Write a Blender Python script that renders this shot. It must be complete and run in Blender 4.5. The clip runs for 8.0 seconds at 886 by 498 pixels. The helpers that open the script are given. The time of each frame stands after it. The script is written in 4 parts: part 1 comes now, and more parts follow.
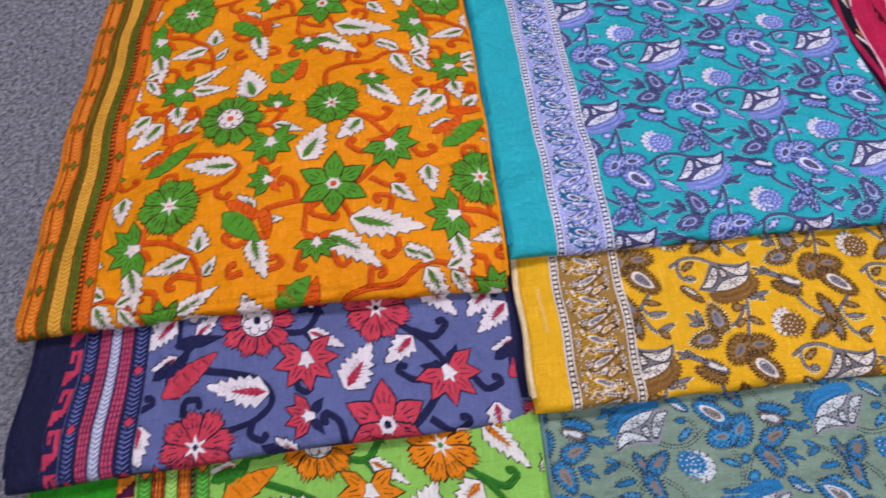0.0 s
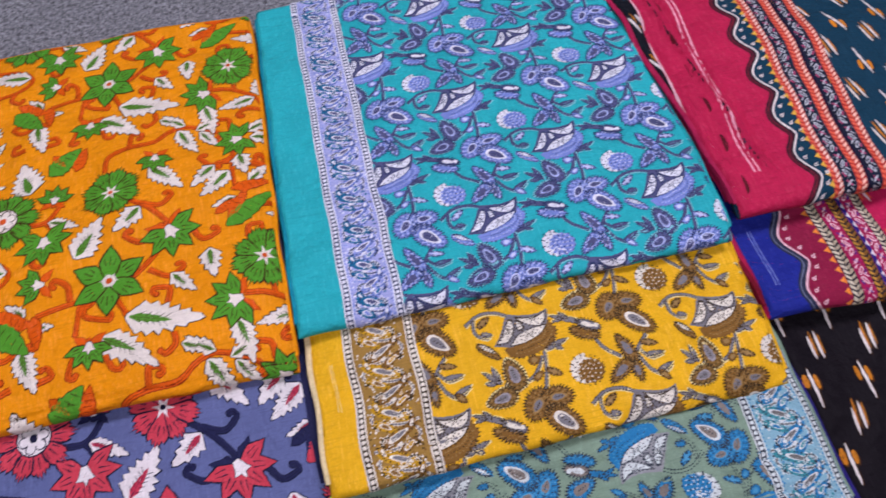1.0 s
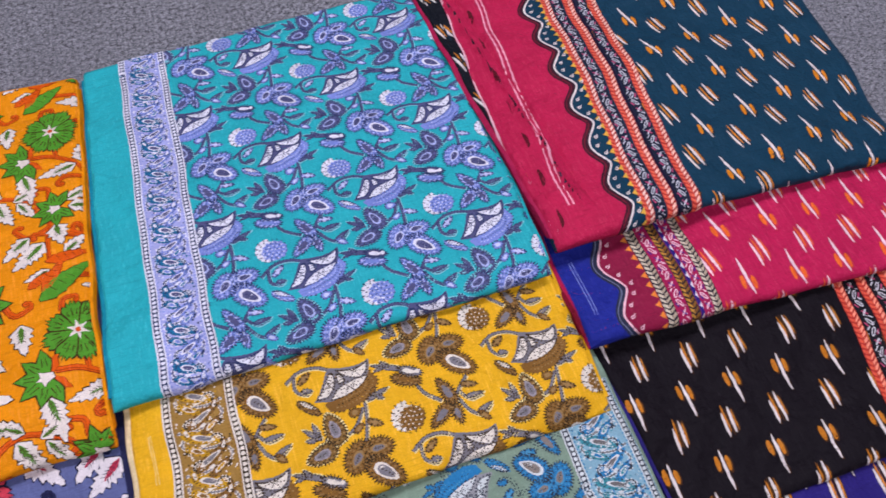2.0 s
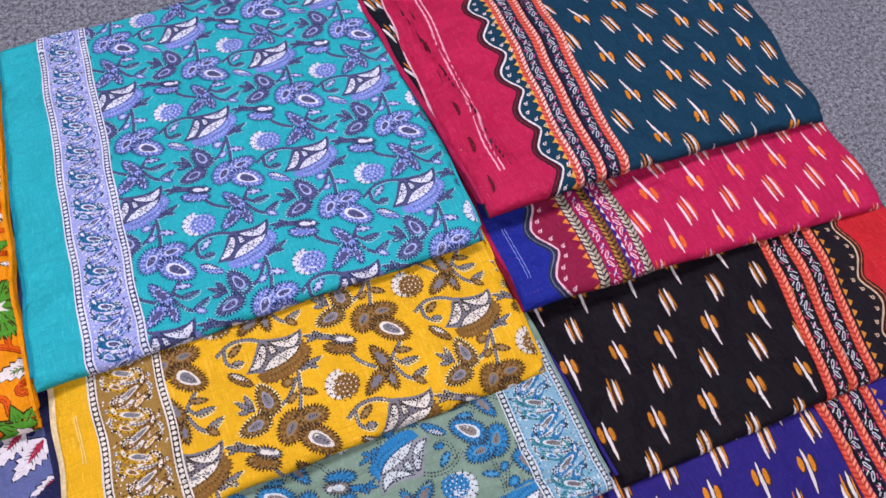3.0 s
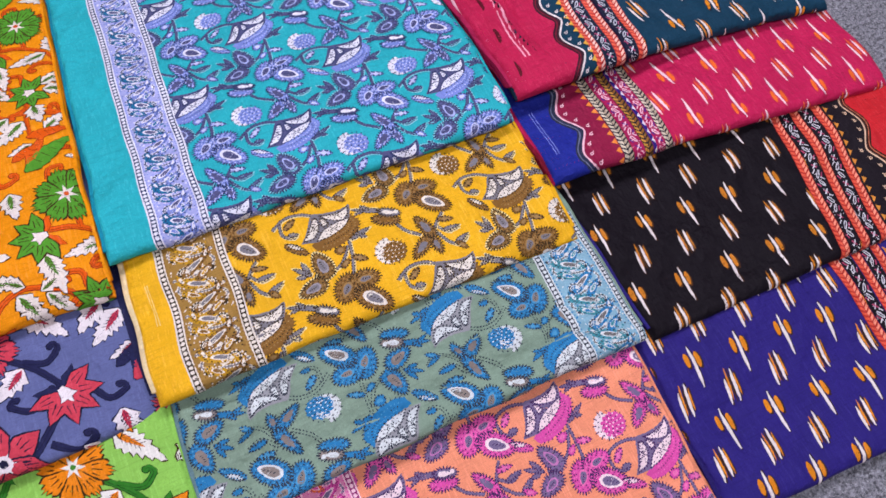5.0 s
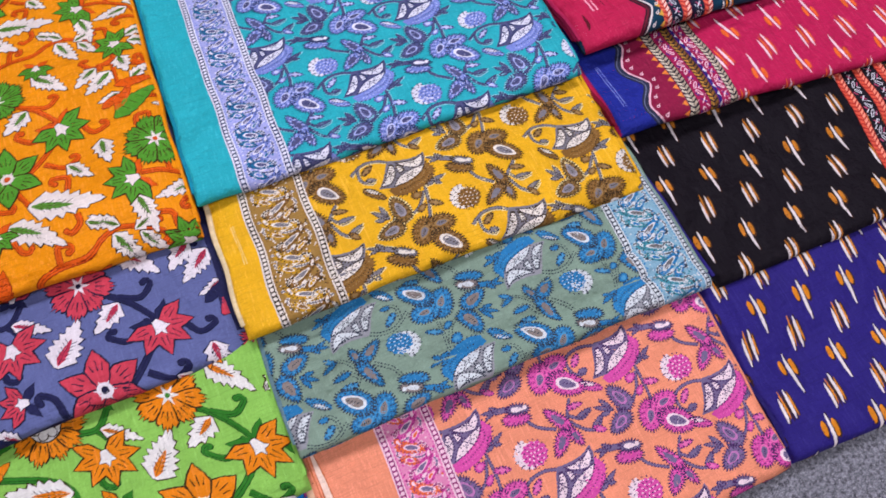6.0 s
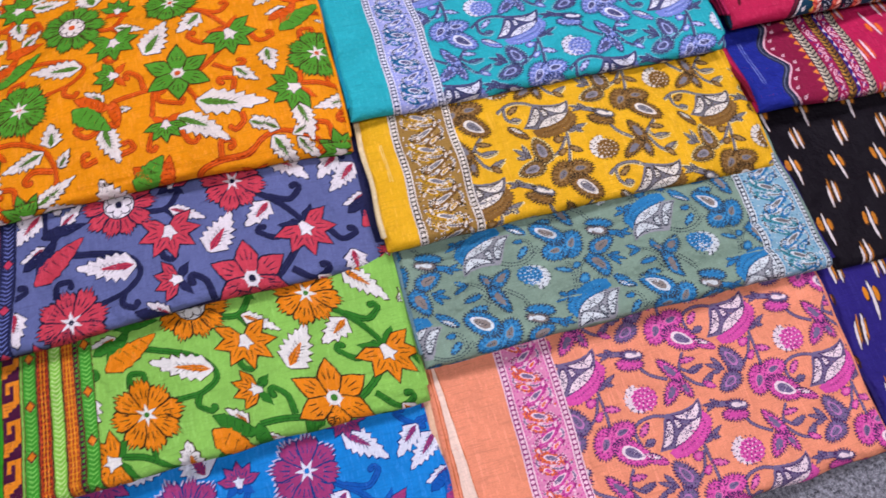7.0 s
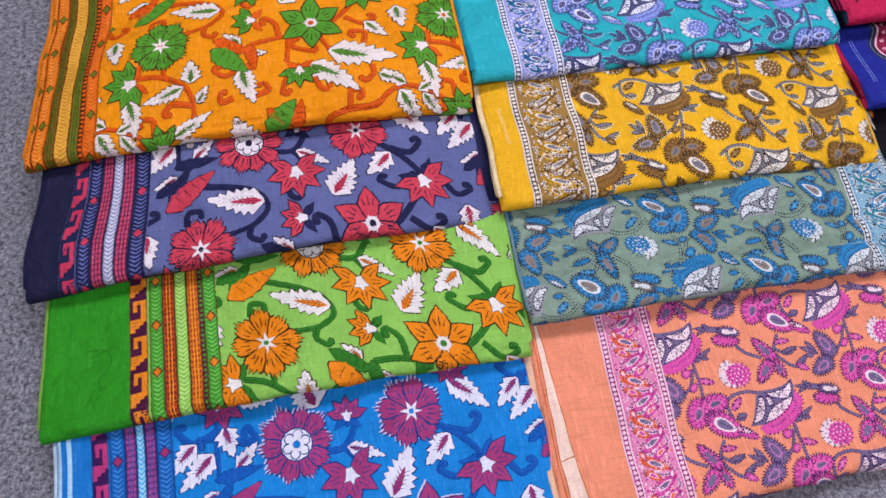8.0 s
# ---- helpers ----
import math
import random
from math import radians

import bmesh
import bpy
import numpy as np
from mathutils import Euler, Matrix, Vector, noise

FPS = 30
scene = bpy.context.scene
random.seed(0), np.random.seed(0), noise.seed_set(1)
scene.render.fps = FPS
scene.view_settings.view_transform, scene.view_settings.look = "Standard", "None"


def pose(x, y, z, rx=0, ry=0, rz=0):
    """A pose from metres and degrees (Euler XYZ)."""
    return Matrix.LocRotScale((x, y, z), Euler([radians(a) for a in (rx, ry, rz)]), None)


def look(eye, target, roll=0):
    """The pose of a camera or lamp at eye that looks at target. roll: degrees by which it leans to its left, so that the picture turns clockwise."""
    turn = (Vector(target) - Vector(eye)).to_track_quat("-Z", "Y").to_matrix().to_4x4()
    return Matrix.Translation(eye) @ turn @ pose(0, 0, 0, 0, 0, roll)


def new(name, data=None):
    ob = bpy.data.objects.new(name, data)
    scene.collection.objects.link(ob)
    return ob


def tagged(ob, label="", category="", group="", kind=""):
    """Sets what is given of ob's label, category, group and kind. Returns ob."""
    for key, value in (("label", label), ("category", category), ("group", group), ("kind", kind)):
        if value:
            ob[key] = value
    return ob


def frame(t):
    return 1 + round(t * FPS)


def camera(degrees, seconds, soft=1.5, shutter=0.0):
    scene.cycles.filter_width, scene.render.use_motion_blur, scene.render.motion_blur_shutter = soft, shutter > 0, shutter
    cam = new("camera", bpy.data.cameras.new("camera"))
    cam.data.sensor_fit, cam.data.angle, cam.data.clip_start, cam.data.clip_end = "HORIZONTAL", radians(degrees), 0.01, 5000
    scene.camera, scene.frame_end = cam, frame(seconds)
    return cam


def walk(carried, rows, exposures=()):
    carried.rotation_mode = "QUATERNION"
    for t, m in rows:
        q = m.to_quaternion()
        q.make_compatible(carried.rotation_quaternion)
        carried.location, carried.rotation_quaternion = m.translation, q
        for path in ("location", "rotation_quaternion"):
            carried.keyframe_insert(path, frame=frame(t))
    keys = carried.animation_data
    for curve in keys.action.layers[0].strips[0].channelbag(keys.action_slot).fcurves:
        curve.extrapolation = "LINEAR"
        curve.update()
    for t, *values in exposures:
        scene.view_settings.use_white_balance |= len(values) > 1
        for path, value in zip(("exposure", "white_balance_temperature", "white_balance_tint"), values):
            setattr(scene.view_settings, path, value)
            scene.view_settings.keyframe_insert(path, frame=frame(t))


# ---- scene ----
cam = camera(62.0, 8.0, 1.5, 0.3)
PATH = [
    (0, (-0.1035, -0.2505, 0.7194), (-0.0423, 0.1340, -0.2017), 2.17),
    (0.5, (-0.0070, -0.2292, 0.7156), (0.0711, 0.1630, -0.2009), 0.46),
    (1, (0.0677, -0.2235, 0.7225), (0.1788, 0.1688, -0.1906), 1.53),
    (1.5, (0.1461, -0.2207, 0.7399), (0.2882, 0.1692, -0.1699), 2.03),
    (2, (0.2017, -0.2295, 0.7459), (0.3723, 0.1561, -0.1608), 4.34),
    (2.2, (0.2167, -0.2350, 0.7402), (0.3983, 0.1455, -0.1665), 5.52),
    (3.3, (0.2155, -0.2816, 0.7307), (0.4457, 0.0763, -0.1743), 9.85),
    (3.5, (0.2164, -0.2973, 0.7285), (0.4450, 0.0664, -0.1745), 8.67),
    (4, (0.2042, -0.3156, 0.7325), (0.4318, 0.0415, -0.1734), 7.66),
    (4.5, (0.1680, -0.3359, 0.7358), (0.3905, 0.0141, -0.1742), 7.08),
    (4.7, (0.1526, -0.3462, 0.7271), (0.3734, 0.0033, -0.1834), 7.25),
    (5.8, (0.0853, -0.3693, 0.7375), (0.2779, -0.0319, -0.1839), 5.58),
    (6, (0.0672, -0.3740, 0.7340), (0.2523, -0.0358, -0.1887), 4.99),
    (6.5, (0.0088, -0.3879, 0.7328), (0.1795, -0.0494, -0.1925), 6.87),
    (7, (-0.0547, -0.3996, 0.7326), (0.0955, -0.0549, -0.1941), 8.02),
    (7.5, (-0.1160, -0.4076, 0.7240), (0.0170, -0.0638, -0.2056), 8.77),
    (8, (-0.1518, -0.4193, 0.7385), (-0.0301, -0.0763, -0.1929), 9.36),
]
EXPOSURES = [(0, -0.16), (1.5, -0.13), (2.2, -0.08), (3.5, 0.09), (4.5, 0.09), (6, 0.02), (8, 0.02)]
walk(cam, [(t, look(eye, target, roll)) for t, eye, target, roll in PATH], EXPOSURES)

# ---- world and light ----
world = bpy.data.worlds.new("world")
scene.world = world
world.use_nodes = True
world.node_tree.nodes["Background"].inputs[0].default_value = (0.75, 0.85, 1.0, 1)
world.node_tree.nodes["Background"].inputs[1].default_value = 0.05
scene.view_settings.exposure = 0.0
CEILING = 2.7
# Four unseen ceiling lamps, added; their uneven watts set the brightness across the cloths.
PANELS = [(-0.7, 0.75), (0.95, 0.75), (-0.7, -1.15), (0.95, -1.15)]
PANEL_WATTS = (12.0, 36.0, 11.0, 18.5)
for n, (px, py) in enumerate(PANELS):
    lamp = bpy.data.lights.new("ceiling_panel_light", "AREA")
    lamp.shape, lamp.size, lamp.size_y = "RECTANGLE", 1.15, 0.55
    lamp.energy, lamp.color = PANEL_WATTS[n], (1.0, 0.95, 1.17)
    new("ceiling_panel_light", lamp).matrix_world = pose(px, py, CEILING - 0.06)


# ---- materials ----
def lin(code):
    """Linear colour from a hex code."""
    out = []
    for n in (0, 2, 4):
        c = int(code[n:n + 2], 16) / 255
        out.append(c / 12.92 if c <= 0.04045 else ((c + 0.055) / 1.055) ** 2.4)
    return tuple(out)


def nodes_of(name):
    mat = bpy.data.materials.new(name)
    mat.use_nodes = True
    t = mat.node_tree
    return mat, t, t.nodes["Principled BSDF"]


def node(t, kind, links=(), **values):
    n = t.nodes.new(kind)
    for key, v in values.items():
        n.inputs[key.replace("_", " ")].default_value = v
    for key, socket in links:
        t.links.new(socket, n.inputs[key])
    return n


def mix(t, a, b, fac, mode="MIX"):
    """Mixes colours a and b (sockets or values) by a socket or number."""
    n = t.nodes.new("ShaderNodeMix")
    n.data_type, n.blend_type = "RGBA", mode
    for k, v in ((0, fac), (6, a), (7, b)):
        if hasattr(v, "is_linked"):
            t.links.new(v, n.inputs[k])
        else:
            n.inputs[k].default_value = (*v, 1) if isinstance(v, tuple) else v
    return n.outputs[2]


def ramp(t, socket, lo, hi, a=0.0, b=1.0):
    n = t.nodes.new("ShaderNodeMapRange")
    t.links.new(socket, n.inputs[0])
    n.inputs[1].default_value, n.inputs[2].default_value = lo, hi
    n.inputs[3].default_value, n.inputs[4].default_value = a, b
    return n.outputs[0]


cotton_cache = {}


def cotton(code, wear=0.18, turn=0.0):
    """Printed cotton: weave, slubs along the thread, uneven dye."""
    key = (code, wear, turn)
    if key in cotton_cache:
        return cotton_cache[key]
    base = lin(code)
    mat, t, b = nodes_of("cotton")
    coord = t.nodes.new("ShaderNodeTexCoord").outputs["Object"]
    spin = node(t, "ShaderNodeMapping", [(0, coord)], Rotation=(0, 0, turn)).outputs[0]
    blot = node(t, "ShaderNodeTexNoise", [("Vector", spin)], Scale=26.0, Detail=5.0, Roughness=0.6).outputs[0]
    along = node(t, "ShaderNodeMapping", [(0, spin)], Scale=(1.0, 0.06, 1.0)).outputs[0]
    across = node(t, "ShaderNodeMapping", [(0, spin)], Scale=(0.06, 1.0, 1.0)).outputs[0]
    slub1 = node(t, "ShaderNodeTexNoise", [("Vector", along)], Scale=620.0, Detail=2.0).outputs[0]
    slub2 = node(t, "ShaderNodeTexNoise", [("Vector", across)], Scale=620.0, Detail=2.0).outputs[0]
    grain = node(t, "ShaderNodeTexNoise", [("Vector", spin)], Scale=900.0, Detail=2.0).outputs[0]
    dark = tuple(c * (1 - 1.5 * wear) for c in base)
    pale = tuple(c * (1 + 0.7 * wear) + 0.3 * wear * max(max(base), 0.12) for c in base)
    col = mix(t, base, tuple(0.86 * c for c in base), ramp(t, blot, 0.35, 0.65))
    col = mix(t, col, pale, ramp(t, slub1, 0.54, 0.72, 0.0, 0.7))
    col = mix(t, col, dark, ramp(t, slub2, 0.54, 0.74, 0.0, 0.7))
    col = mix(t, col, dark, ramp(t, grain, 0.48, 0.7, 0.0, 0.7))
    t.links.new(col, b.inputs["Base Color"])
    add = t.nodes.new("ShaderNodeMath")
    t.links.new(slub1, add.inputs[0])
    t.links.new(slub2, add.inputs[1])
    crush = node(t, "ShaderNodeTexNoise", [("Vector", spin)], Scale=34.0, Detail=3.0, Roughness=0.5).outputs[0]
    pucker = node(t, "ShaderNodeTexNoise", [("Vector", spin)], Scale=150.0, Detail=3.0, Roughness=0.6).outputs[0]
    bump0 = node(t, "ShaderNodeBump", [("Height", crush)], Strength=0.9, Distance=0.012)
    bump1 = node(t, "ShaderNodeBump", [("Height", pucker), ("Normal", bump0.outputs[0])], Strength=0.7, Distance=0.0016)
    bump = node(t, "ShaderNodeBump", [("Height", add.outputs[0]), ("Normal", bump1.outputs[0])], Strength=0.5, Distance=0.0005)
    t.links.new(bump.outputs[0], b.inputs["Normal"])
    b.inputs["Roughness"].default_value = 0.7
    b.inputs["Specular IOR Level"].default_value = 0.12
    cotton_cache[key] = mat
    return mat


def carpet_material():
    mat, t, b = nodes_of("grey_carpet")
    coord = t.nodes.new("ShaderNodeTexCoord").outputs["Object"]
    fine = node(t, "ShaderNodeTexNoise", [("Vector", coord)], Scale=400.0, Detail=3.0, Roughness=0.65).outputs[0]
    mid = node(t, "ShaderNodeTexNoise", [("Vector", coord)], Scale=190.0, Detail=4.0, Roughness=0.75).outputs[0]
    wide = node(t, "ShaderNodeTexNoise", [("Vector", coord)], Scale=14.0, Detail=4.0).outputs[0]
    col = mix(t, lin("35363c"), lin("9c9da4"), ramp(t, mid, 0.36, 0.64))
    col = mix(t, col, lin("b6b7bb"), ramp(t, fine, 0.55, 0.66, 0.0, 0.8))
    col = mix(t, col, lin("2a2b2f"), ramp(t, fine, 0.44, 0.32, 0.0, 0.7))
    col = mix(t, col, lin("66676c"), ramp(t, wide, 0.35, 0.7, 0.0, 0.35))
    t.links.new(col, b.inputs["Base Color"])
    add = t.nodes.new("ShaderNodeMath")
    t.links.new(fine, add.inputs[0])
    t.links.new(mid, add.inputs[1])
    bump = node(t, "ShaderNodeBump", [("Height", add.outputs[0])], Strength=0.8, Distance=0.0018)
    t.links.new(bump.outputs[0], b.inputs["Normal"])
    b.inputs["Roughness"].default_value = 0.95
    b.inputs["Specular IOR Level"].default_value = 0.1
    return mat


def paint_material(name, code):
    mat, t, b = nodes_of(name)
    coord = t.nodes.new("ShaderNodeTexCoord").outputs["Object"]
    n = node(t, "ShaderNodeTexNoise", [("Vector", coord)], Scale=3.0, Detail=6.0).outputs[0]
    base = lin(code)
    t.links.new(mix(t, tuple(c * 0.93 for c in base), base, ramp(t, n, 0.3, 0.7)), b.inputs["Base Color"])
    b.inputs["Roughness"].default_value = 0.8
    return mat


# ---- structure ----
def part(name, bm, material, parent=None, label=""):
    me = bpy.data.meshes.new(name)
    bm.to_mesh(me)
    bm.free()
    me.materials.append(material)
    ob = new(name, me)
    if parent:
        ob.parent = parent
    if label:
        ob["label"] = label
    return ob


def box(x0, x1, y0, y1, z0, z1):
    bm = bmesh.new()
    bmesh.ops.create_cube(bm, size=1, matrix=Matrix.LocRotScale(
        ((x0 + x1) / 2, (y0 + y1) / 2, (z0 + z1) / 2), None, (x1 - x0, y1 - y0, z1 - z0)))
    return bm


ROOM = (-2.6, 3.0, -2.8, 2.9)


def build_room():
    x0, x1, y0, y1 = ROOM
    # Walls and ceiling are unseen additions; mid grey keeps their bounced light low.
    white = paint_material("wall_paint", "a39f99")
    bm = bmesh.new()
    bmesh.ops.create_grid(bm, x_segments=12, y_segments=12, size=0.5,
                          matrix=Matrix.LocRotScale(((x0 + x1) / 2, (y0 + y1) / 2, 0), None, (x1 - x0, y1 - y0, 1)))
    tagged(part("floor", bm, carpet_material()), "speckled grey short pile carpet floor", "floor", kind="structure")
    for name, b in (("wall_north", (x0 - .1, x1 + .1, y1, y1 + .1)), ("wall_south", (x0 - .1, x1 + .1, y0 - .1, y0)),
                    ("wall_west", (x0 - .1, x0, y0, y1)), ("wall_east", (x1, x1 + .1, y0, y1))):
        tagged(part(name, box(*b, 0, CEILING), white), "plain warm grey painted room wall", "wall", kind="structure")
    tagged(part("ceiling", box(x0 - .1, x1 + .1, y0 - .1, y1 + .1, CEILING, CEILING + .1), white),
           "plain warm grey painted ceiling", "ceiling", kind="structure")
    # Glowing panels and frames for the added lamps, out of view.
    glow, t, b = nodes_of("diffuser")
    b.inputs["Emission Color"].default_value, b.inputs["Emission Strength"].default_value = (1, .95, 1, 1), 4.0
    for px, py in PANELS:
        top = tagged(new("ceiling_light"), "white flat rectangular ceiling light panel, switched on", "lamp", "ceiling lights")
        top.location = (px, py, CEILING)
        frame_ob = part("frame", box(-.62, .62, -.32, .32, -.03, -.002), white, top)
        frame_ob.data.materials[0] = white
        part("diffuser", box(-.58, .58, -.28, .28, -.036, -.031), glow, top)


# ---- folded cloth ----
def quad3(l, m, r, u):
    return l * (1 - u) * (1 - 2 * u) + 4 * m * u * (1 - u) + r * u * (2 * u - 1)


class Cloth:
    """A folded length of cotton: a soft slab with a rolled front fold. a runs along the front fold, s from it to the back."""

    def __init__(self, fl, fr, br, bl, zf, zb, thick, seed, wrinkle=1.0, creases=(), swell=(0, 0, 0)):
        self.swell = swell
        self.c = [np.array(p, float) for p in (fl, fr, br, bl)]
        self.zf, self.zb, self.t, self.wrinkle, self.creases = zf, zb, thick, wrinkle, creases
        self.w = float(np.hypot(*(self.c[1] - self.c[0])))
        self.d = float(np.hypot(*((self.c[3] + self.c[2]) / 2 - (self.c[0] + self.c[1]) / 2)))
        rng = np.random.RandomState(seed)
        self.waves = [(rng.uniform(18, 80), rng.uniform(0, 6.283), rng.uniform(0, 6.283)) for _ in range(9)]
        self.edge = [(rng.uniform(20, 90), rng.uniform(0, 6.283)) for _ in range(4)]
        fwd = (self.c[0] + self.c[1] - self.c[2] - self.c[3]) / 2
        self.fwd = fwd / np.hypot(*fwd)

    def plan(self, a, s):
        u, v = (a / self.w)[..., None], (s / self.d)[..., None]
        p = (self.c[0] * (1 - u) + self.c[1] * u) * (1 - v) + (self.c[3] * (1 - u) + self.c[2] * u) * v
        wob = sum(0.00035 * np.sin(k * a + f) for k, f in self.edge)
        p = p - self.fwd * (wob * np.clip(1 - s / 0.1, 0, 1))[..., None]
        wob2 = sum(0.00035 * np.sin(k * s + f) for k, f in self.edge)
        side = np.array([-self.fwd[1], self.fwd[0]])
        return p + side * wob2[..., None]

    def crown(self, a, s):
        """Height of the upper face."""
        u, v = a / self.w, np.clip(s / self.d, 0, 1)
        z = quad3(*self.zf, u) * (1 - v) + quad3(*self.zb, u) * v + quad3(*self.swell, u) * np.sin(math.pi * v ** 0.6)
        far = np.minimum(np.clip(s, 0, 1) / 0.03, 1) * 0.7 + 0.3
        for k, ang, f in self.waves:
            z = z + self.wrinkle * far * 0.036 / k * np.sin(k * (a * np.cos(ang) + s * np.sin(ang)) + f + 1.3 * np.sin(23 * s + f))
        for a0, s0, a1, s1, depth, wide in self.creases:
            along = np.array([a1 - a0, s1 - s0])
            ln = np.hypot(*along)
            along = along / ln
            q = (a - a0) * along[0] + (s - s0) * along[1]
            off = -(a - a0) * along[1] + (s - s0) * along[0] + 0.0015 * np.sin(q * 60)
            z = z + depth * np.exp(-(off / wide) ** 2) * np.clip(np.minimum(q, ln - q) / 0.03, 0, 1)
        return z

    def rim(self, a):
        """How far the slab has rounded off at its two sides, 0 to 1 of half its thickness."""
        r = 0.006
        d = np.clip(np.minimum(a, self.w - a), 0, r)
        return 1 - np.sqrt(np.clip(1 - ((r - d) / r) ** 2, 0, 1))

    def raw(self, a, s):
        a, s = np.asarray(a, float), np.asarray(s, float)
        r = self.t / 2
        sp = np.maximum(s, 0)
        p, z = self.plan(a, sp), self.crown(a, sp) - self.rim(a) * r * 0.95
        ang = np.clip(-s / r, 0, math.pi)
        squeeze = 1 - self.rim(a) * 0.95
        out = np.empty(a.shape + (3,))
        out[..., :2] = p + self.fwd * (r * np.sin(ang))[..., None]
        out[..., 2] = z - r * squeeze * (1 - np.cos(ang))
        return out

    def on(self, a, s, lift):
        e = 0.0008
        p = self.raw(a, s)
        n = np.cross(self.raw(a + e, s) - self.raw(a - e, s), self.raw(a, s + e) - self.raw(a, s - e))
        n /= np.linalg.norm(n, axis=-1, keepdims=True) + 1e-12
        return p + n * lift

    def shell(self, name, material, parent):
        edge = np.array([0, .0006, .0016, .003, .0045, .006, .009])
        amid = np.linspace(.012, self.w - .012, int(self.w / .0042))
        a = np.concatenate([edge, amid, self.w - edge[::-1]])
        s = np.concatenate([np.linspace(self.d, .012, int(self.d / .0042)), [.009, .006, .003, .0015, 0]])
        roll = -np.linspace(0, math.pi * self.t / 2, 15)[1:]
        A, S = np.meshgrid(a, np.concatenate([s, roll]))
        P = self.raw(A, S)
        # lower face, from the front back
        A2, S2 = np.meshgrid(a, s[::-1][1:])
        low = self.raw(A2, S2)
        low[..., 2] -= self.t * (1 - self.rim(A2) * 0.95)
        V = np.concatenate([P, low])
        V[..., 2] = np.maximum(V[..., 2], 0.0015)
        rows, cols = V.shape[:2]
        idx = np.arange(rows * cols).reshape(rows, cols)
        nxt = np.roll(idx, -1, 0)
        quads = np.stack([idx[:, :-1], nxt[:, :-1], nxt[:, 1:], idx[:, 1:]], -1).reshape(-1, 4).tolist()
        # the two ends, zipped between upper and lower rows
        for c, flip in ((0, False), (cols - 1, True)):
            ring = idx[:, c]
            for k in range(rows // 2):
                q = [ring[k], ring[rows - 1 - k], ring[(rows - 2 - k)], ring[k + 1]]
                if len(set(q)) == 4:
                    quads.append(q if flip else q[::-1])
        me = bpy.data.meshes.new(name)
        me.from_pydata(V.reshape(-1, 3).tolist(), [], quads)
        me.materials.append(material)
        me.polygons.foreach_set("use_smooth", [True] * len(me.polygons))
        ob = new(name, me)
        ob.parent = parent
        return ob

    def plies(self, material, parent, side, count, spread, label=""):
        """Edges of the folded layers that peek out at one side."""
        for k in range(count):
            f = (k + 0.75) / (count + 0.5)
            s = np.linspace(self.d - .01, .004 + .003 * k, 60)
            out = spread * (0.45 + 0.55 * np.sin(9 * s + 2.1 * k)) * (1 - 0.35 * k / count)
            th = self.t / (count + 1) * 0.34
            rows = []
            for da, dz in ((-.012, th), (0, th), (.0009, th * .4), (.0009, -th * .4), (0, -th), (-.012, -th)):
                a = (-(out + da) if side < 0 else self.w + out + da)
                p = np.empty((60, 3))
                inner = np.full(60, .006 if side < 0 else self.w - .006)
                p[:, :2] = self.plan(a, s)
                p[:, 2] = np.maximum(self.crown(inner, s) - self.t * f + dz, .002)
                rows.append(p)
            V = np.stack(rows)
            idx = np.arange(V.shape[0] * 60).reshape(-1, 60)
            quads = np.stack([idx[:-1, :-1], idx[1:, :-1], idx[1:, 1:], idx[:-1, 1:]], -1).reshape(-1, 4).tolist()
            me = bpy.data.meshes.new("fold_layer")
            me.from_pydata(V.reshape(-1, 3).tolist(), [], quads)
            me.materials.append(material)
            me.polygons.foreach_set("use_smooth", [True] * len(me.polygons))
            ob = new("fold_layer", me)
            ob.parent = parent
            if label:
                ob["label"] = label


# ---- drawing a print ----
def fan(outline):
    """Triangles of a shape that its middle sees whole."""
    o = np.asarray(outline, float)
    c = np.broadcast_to(o.mean(0), o.shape)
    return np.stack([c, o, np.roll(o, -1, 0)], 1)


def strip(line, wide):
    """Triangles of a brush stroke along a line; wide: half width, one number or one for each point."""
    p = np.asarray(line, float)
    d = np.gradient(p, axis=0)
    d /= np.linalg.norm(d, axis=1, keepdims=True) + 1e-12
    n = np.stack([-d[:, 1], d[:, 0]], 1) * np.broadcast_to(np.asarray(wide, float), (len(p),))[:, None]
    l, r = p + n, p - n
    return np.concatenate([np.stack([l[:-1], r[:-1], r[1:]], 1), np.stack([l[:-1], r[1:], l[1:]], 1)])


def curve(points, n=6):
    """A smooth line through points."""
    p = np.asarray(points, float)
    if len(p) < 3:
        t = np.linspace(0, 1, n)[:, None]
        return p[0] * (1 - t) + p[1] * t
    e = np.concatenate([[2 * p[0] - p[1]], p, [2 * p[-1] - p[-2]]])
    out = []
    for k in range(len(p) - 1):
        a, b, c, d = e[k:k + 4]
        for t in np.linspace(0, 1, n, endpoint=False):
            out.append(0.5 * ((2 * b) + (c - a) * t + (2 * a - 5 * b + 4 * c - d) * t ** 2 + (3 * b - a - 3 * c + d) * t ** 3))
    return np.array(out + [p[-1]])


def disc(x, y, r, n=10, ry=None, ang=0.0):
    t = np.linspace(0, 2 * math.pi, n, endpoint=False)
    q = np.stack([r * np.cos(t), (ry or r) * np.sin(t)], 1)
    c, s = math.cos(ang), math.sin(ang)
    return fan(q @ np.array([[c, s], [-s, c]]) + (x, y))


